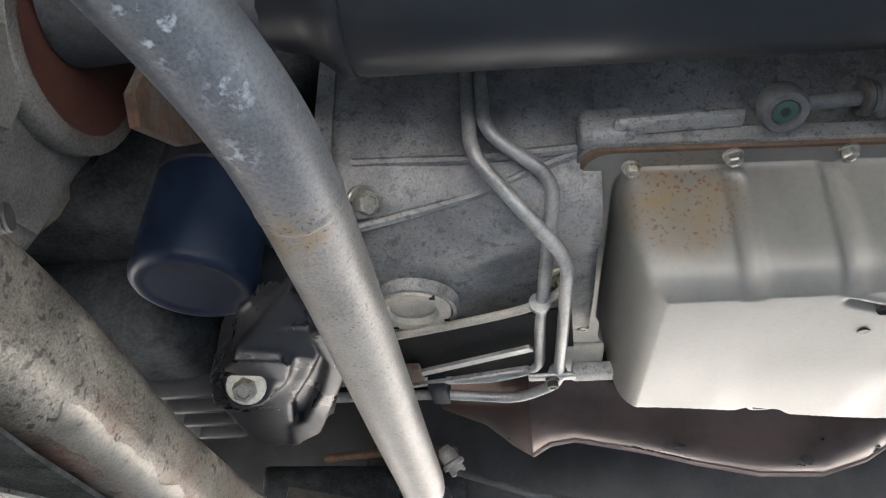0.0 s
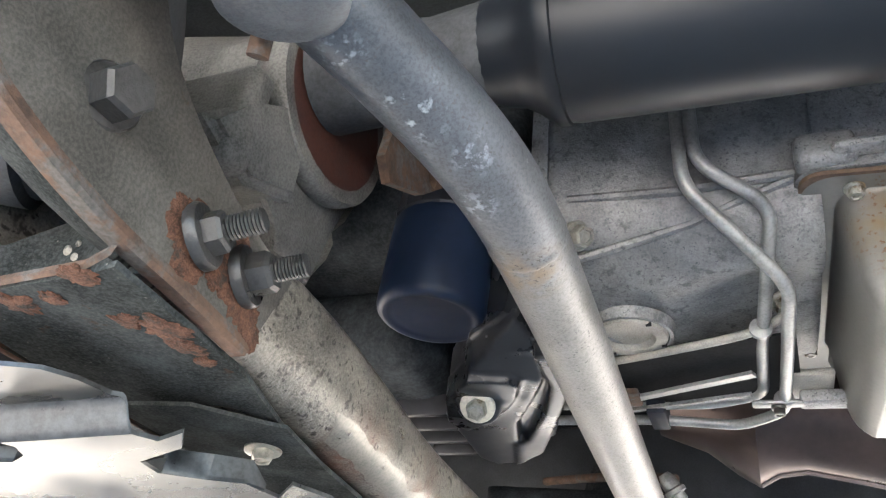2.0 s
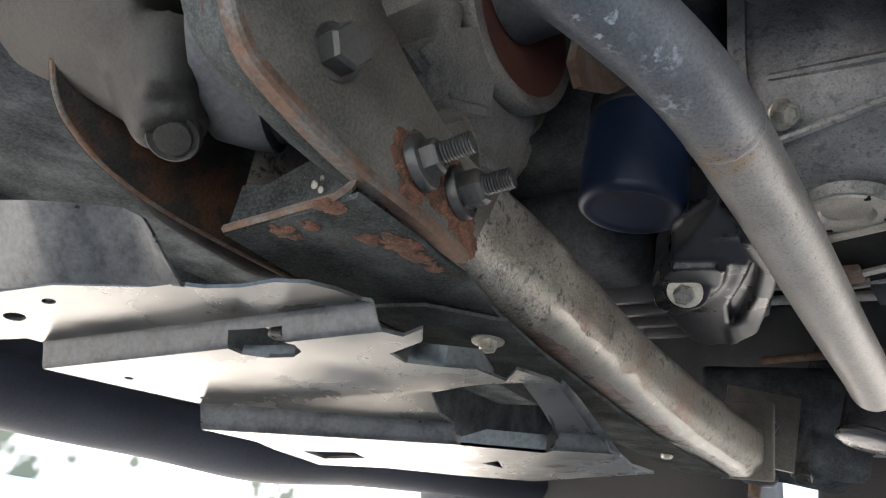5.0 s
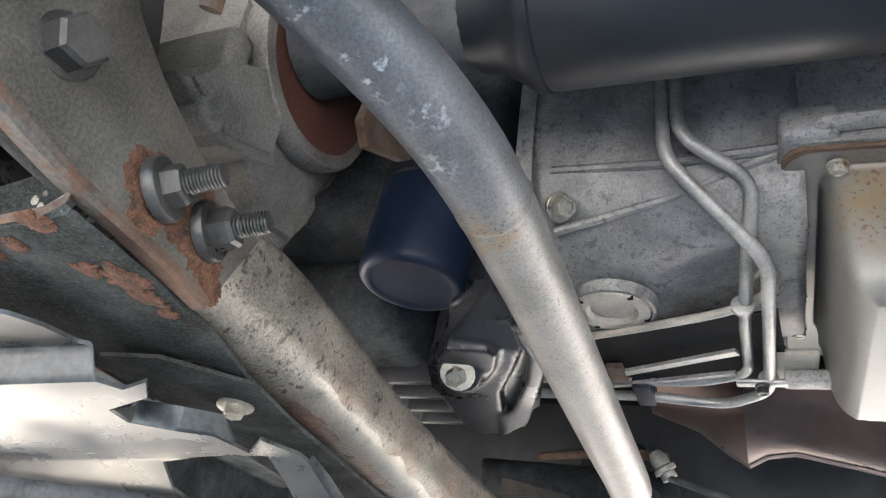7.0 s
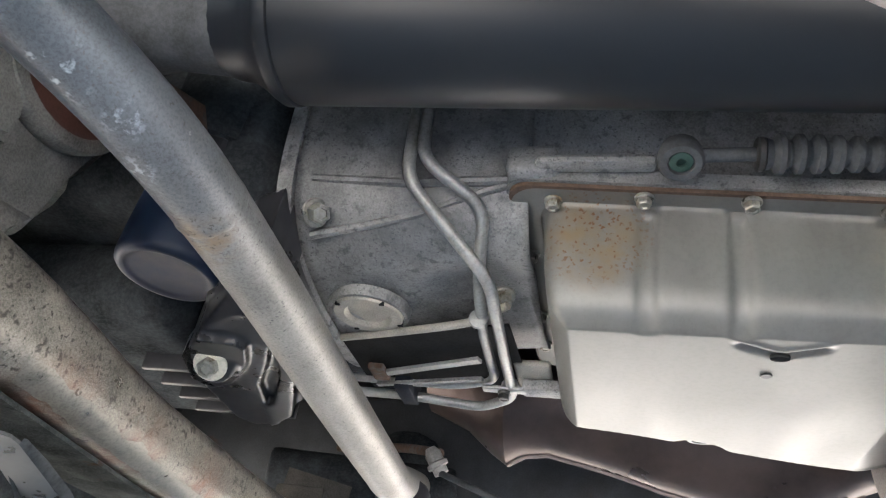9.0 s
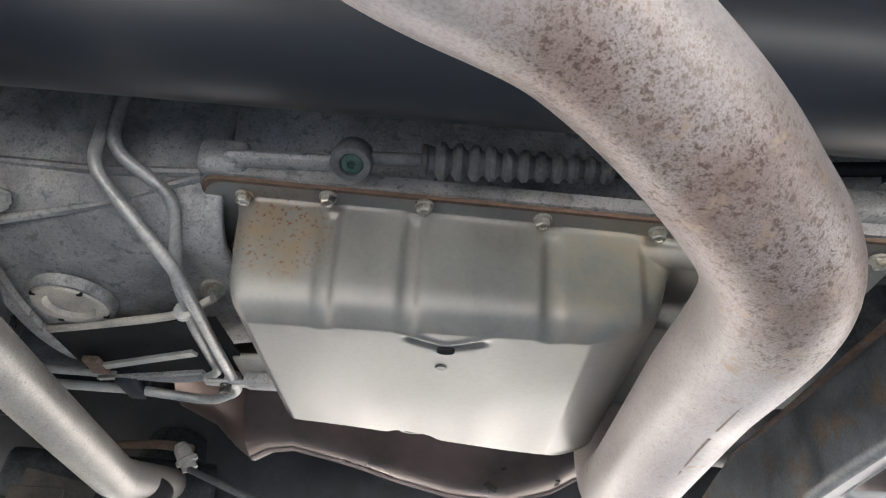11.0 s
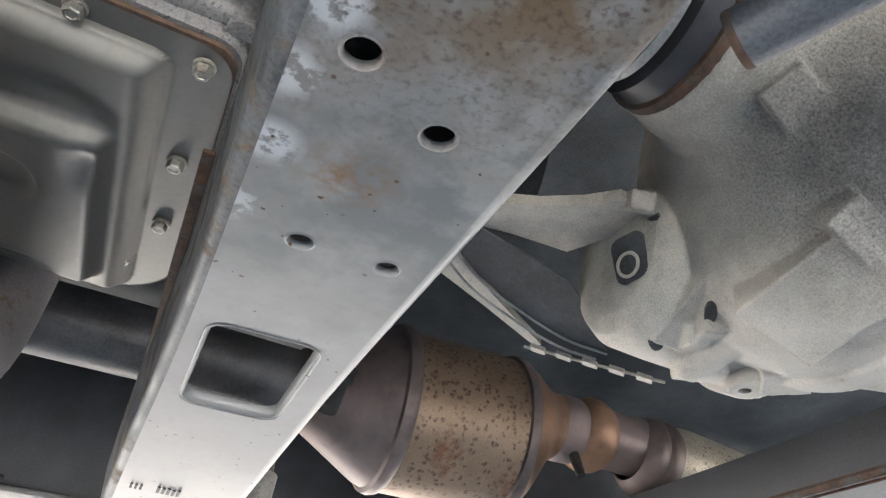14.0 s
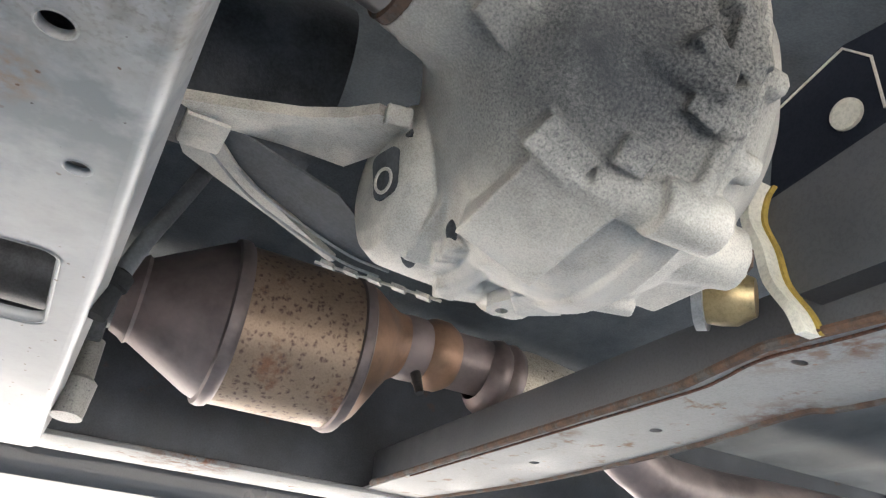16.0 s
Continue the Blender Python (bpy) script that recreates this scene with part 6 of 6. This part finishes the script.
    lip("opening_lip", [(-0.247, 0.345), (-0.249, 0.370), (-0.255, 0.395), (-0.268, 0.404), (-0.300, 0.372), (-0.312, 0.360)], (0.004, 0.010, 0.013, 0.013, 0.013, 0.006))
    lip("edge_lip", [(-0.228, 0.345), (-0.230, 0.37), (-0.232, 0.40), (-0.224, 0.428)], (0.004, 0.006, 0.006, 0.002), (0.4, 0, 0))
    hex_bolt(t, (-0.332, 0.196, 0.292), (0.1, -0.1, -1), 0.011, 0.006, 0.010, 0.001, turn=0.2, mat_=M_BOLT_DARK)
    for x, y in ((-0.2633, 0.3093), (-0.297, 0.695)):
        far = y > 0.5
        z = 0.3155 if not far else 0.3125
        if far:
            out = [(-0.325, 0.60), (-0.285, 0.612), (-0.262, 0.668), (-0.272, 0.70), (-0.30, 0.735), (-0.335, 0.70)]
        else:
            out = [(-0.300, 0.236), (-0.262, 0.240), (-0.236, 0.274), (-0.229, 0.279), (-0.234, 0.300), (-0.243, 0.349), (-0.252, 0.346), (-0.262, 0.344), (-0.290, 0.335), (-0.318, 0.30)]
        part("tab", plate(out, (), 0.0022, lambda u, v: V(u, v, z + (0.0015 if u > -0.24 and not far else 0))), M_RAIL if far else M_FRAME, t)
        hex_bolt(t, (x, y, z), (0.15, -0.1, -1), 0.011, 0.006, 0.011, 0.001, turn=0.5)
    return t


skid_plate()


def front_arm():
    t = thing("steering_arm", (-0.36, 0.12, 0.34), "brown rusty curved steel arm behind the skid plate", "arm")
    lo = catmull([(0.038, 0.385, 0), (0.045, 0.370, 0), (0.0579, 0.357, 0), (0.0843, 0.3445, 0), (0.1326, 0.3365, 0), (0.225, 0.333, 0), (0.34, 0.33, 0)], 5)
    hi = [(0.34, 0.37), (0.22, 0.38), (0.158, 0.39), (0.10, 0.42), (0.05, 0.46), (0.03, 0.44)]
    part("plate", plate([(p.x, p.y) for p in lo] + hi, (), 0.008, lambda u, v: V(-0.366, u, v), V(1, 0, 0)), M_ARM, t)
    part("rim", tube([V(-0.361, p.x, p.y) for p in lo], 0.0017, 8), M_RUST_EDGE, t)
    # panel and tray are added to block sky and light ahead of the engine
    t = thing("engine_bay_fill", (-0.6, 0.4, 0.4), "added dark panel and tray closing the space ahead of the engine", "shroud")
    part("panel", box((-0.74, -0.2, 0.33), (-0.66, 1.2, 0.75), 0.02), M_ENGINE, t)
    part("tray", box((-0.66, -0.2, 0.40), (-0.40, 0.9, 0.42), 0.008), M_ENGINE, t)
    for k, (x, y, r) in enumerate(((-0.47, 0.14, 0.007), (-0.50, 0.17, 0.009), (-0.45, 0.20, 0.005))):
        part("hose", tube(catmull([(x, y - 0.02, 0.45), (x, y, 0.40), (x + 0.03, y + 0.05, 0.375), (x + 0.02, y + 0.12, 0.38), (x, y + 0.18, 0.44)], 6), r, 12), M_RUBBER, t)


front_arm()


def bushing_cup():
    t = thing("mount_cup", (-0.175, 0.11, 0.46), "grey mounting cup with a rusty tab beneath", "mount")
    part("cup", turned([(0, 0.008), (0, 0.020), (0.002, 0.0230), (0.007, 0.0236), (0.008, 0.0215), (0.012, 0.0215), (0.013, 0.0185), (0.05, 0.018)], (-0.1304, 0.0852, 0.3915), (-0.05, -0.25, 1), 36), M_PIPE1, t)
    part("tab", turned([(0, 0.0022), (0, 0.0042), (0.012, 0.0042), (0.012, 0.0022)], (-0.1535, 0.1045, 0.394), (0.25, -0.35, 0.8), 16), M_RUST_EDGE, t, "rusty rolled tab")


bushing_cup()


def wheel():
    t = thing("road_wheel", (-0.74, 1.36, 0.0), "dark front tyre on the far side", "wheel")
    part("tyre", turned([(-0.11, 0.21), (-0.12, 0.25), (-0.12, 0.32), (-0.10, 0.36), (0.10, 0.36), (0.12, 0.32), (0.12, 0.25), (0.11, 0.21)], (-0.74, 1.36, 0.36), (0, 1, 0), 64), M_TYRE, t)
    part("rim", turned([(-0.10, 0.05), (-0.06, 0.10), (-0.09, 0.20), (-0.11, 0.215), (0.10, 0.215), (0.05, 0.05)], (-0.74, 1.36, 0.36), (0, 1, 0), 48), M_PIPE1, t)
    # rounded block stands in for a dark tyre-like shape
    f = thing("tyre_stand_in", (-0.16, 1.31, 0.2), "rounded black block standing in for a dark tyre shape", "mud flap")
    part("flap", box((-0.27, 1.20, 0.20), (-0.05, 1.42, 0.62), 0.03, 4), M_TYRE, f)


wheel()


# ---------------------------------------------------------------- rear: cover, hose, fittings
def rear_cover():
    t = thing("splash_cover", (1.07, 0.28, 0.5), "black plastic splash cover with a cream washer", "cover")
    part("panel", plate([(0.345, 0.45), (0.355, 0.54), (0.335, 0.625), (0.27, 0.644), (0.24, 0.640), (-0.1, 0.63), (-0.1, 0.44)], (), 0.006, lambda u, v: V(1.075, u, v), V(1, 0, 0)), M_PLASTIC, t)
    part("washer", turned([(0, 0.004), (0, 0.013), (0.003, 0.0125), (0.004, 0.009), (0.002, 0.004)], (1.074, 0.278, 0.58), (-1, 0, -0.1), 24), M_CREAM, t)

    part("lower_panel", plate([(0.333, 0.508), (0.3127, 0.43), (0.05, 0.43), (0.05, 0.56), (0.23, 0.522)], (), 0.05, lambda u, v: V(1.03, u, v), V(1, 0, 0)), M_GREYPANEL, t, "grey lower panel")
    part("seam", tube([(1.0735, 0.33, 0.622), (1.0735, 0.27, 0.640), (1.0735, 0.251, 0.617), (1.0735, 0.2505, 0.568)], 0.0012, 6), M_CREAM, t)


rear_cover()


def rear_fittings():
    t = thing("cream_strap", (1.0, 0.315, 0.45), "cream plastic strap with yellow foam edge", "strap")
    line = catmull([(1.012, 0.320, 0.516), (1.012, 0.3275, 0.508), (1.012, 0.3320, 0.491), (1.012, 0.3250, 0.4654), (1.012, 0.321, 0.438), (1.012, 0.308, 0.4118), (1.012, 0.303, 0.395)], 6)
    part("strap", loft([[p + V(0, 0.0030, 0), p + V(0.015, 0.0030, 0), p + V(0.015, -0.0045, 0), p + V(0, -0.0045, 0)] for p in line]), M_CREAM, t)
    part("foam", loft([[p + V(0.0125, -0.0048, 0), p + V(0.017, -0.0048, 0), p + V(0.017, -0.0070, 0), p + V(0.0125, -0.0070, 0)] for p in line]), M_YELLOW, t, "yellow foam edge")
    t = thing("brass_fitting", (1.0, 0.34, 0.42), "brassy pipe fitting with a steel ring", "fitting")
    part("body", turned([(0, 0.017), (0.012, 0.019), (0.022, 0.019), (0.030, 0.015), (0.034, 0.013)], (0.985, 0.352, 0.428), (0.5, -0.75, -0.1), 28), M_BRASS, t)
    part("ring", turned([(-0.004, 0.016), (-0.004, 0.022), (0.003, 0.022), (0.003, 0.016)], (0.985, 0.352, 0.428), (0.5, -0.75, -0.1), 28, cap=False), M_LINE, t)
    t = thing("drain_tube", (0.63, 0.546, 0.385), "dark drain tube with a rubber sleeve", "tube")
    part("tube", tube(catmull([(0.634, 0.548, 0.40), (0.645, 0.545, 0.44), (0.668, 0.54, 0.50), (0.70, 0.54, 0.60)], 6), 0.0065, 14), M_DARK, t)
    part("sleeve", turned([(0, 0.005), (0, 0.0085), (0.022, 0.0085), (0.024, 0.0105), (0.034, 0.0105), (0.036, 0.008)], (0.6285, 0.5495, 0.380), (0.22, -0.04, 0.95), 18), M_RUBBER, t)
    t = thing("sensor_plug", (0.64, 0.80, 0.38), "grey sensor plug with wire loom clip", "plug")
    part("body", turned([(0, 0.008), (0.0, 0.015), (0.035, 0.017), (0.04, 0.012), (0.08, 0.010)], (0.636, 0.80, 0.365), (0.05, 0.1, 1), 20), M_PIPE1, t)
    part("clip", box((0.622, 0.785, 0.440), (0.645, 0.80, 0.462), 0.003), M_DARK, t)
    t = thing("pipe_joint", (-0.0913, 0.8415, 0.4414), "bright cast joint on a rusty steam-stained line", "joint")
    part("body", turned([(-0.022, 0.006), (-0.014, 0.010), (-0.004, 0.010), (-0.002, 0.013), (0.003, 0.013), (0.004, 0.009), (0.012, 0.009), (0.013, 0.006)], (-0.0913, 0.8415, 0.4414), (0.5, 0.2, -0.8), 20), M_LINE, t)
    part("arm", tube(catmull([(-0.09, 0.84, 0.455), (-0.15, 0.90, 0.475), (-0.24, 1.0, 0.50), (-0.30, 1.05, 0.51)], 6), 0.006, 10), M_RUST_EDGE, t)
    part("rod", tube([(-0.088, 0.84, 0.432), (0.0, 0.80, 0.395), (0.12, 0.86, 0.39), (0.4, 1.02, 0.40)], 0.004, 10), M_DARK, t)


rear_fittings()
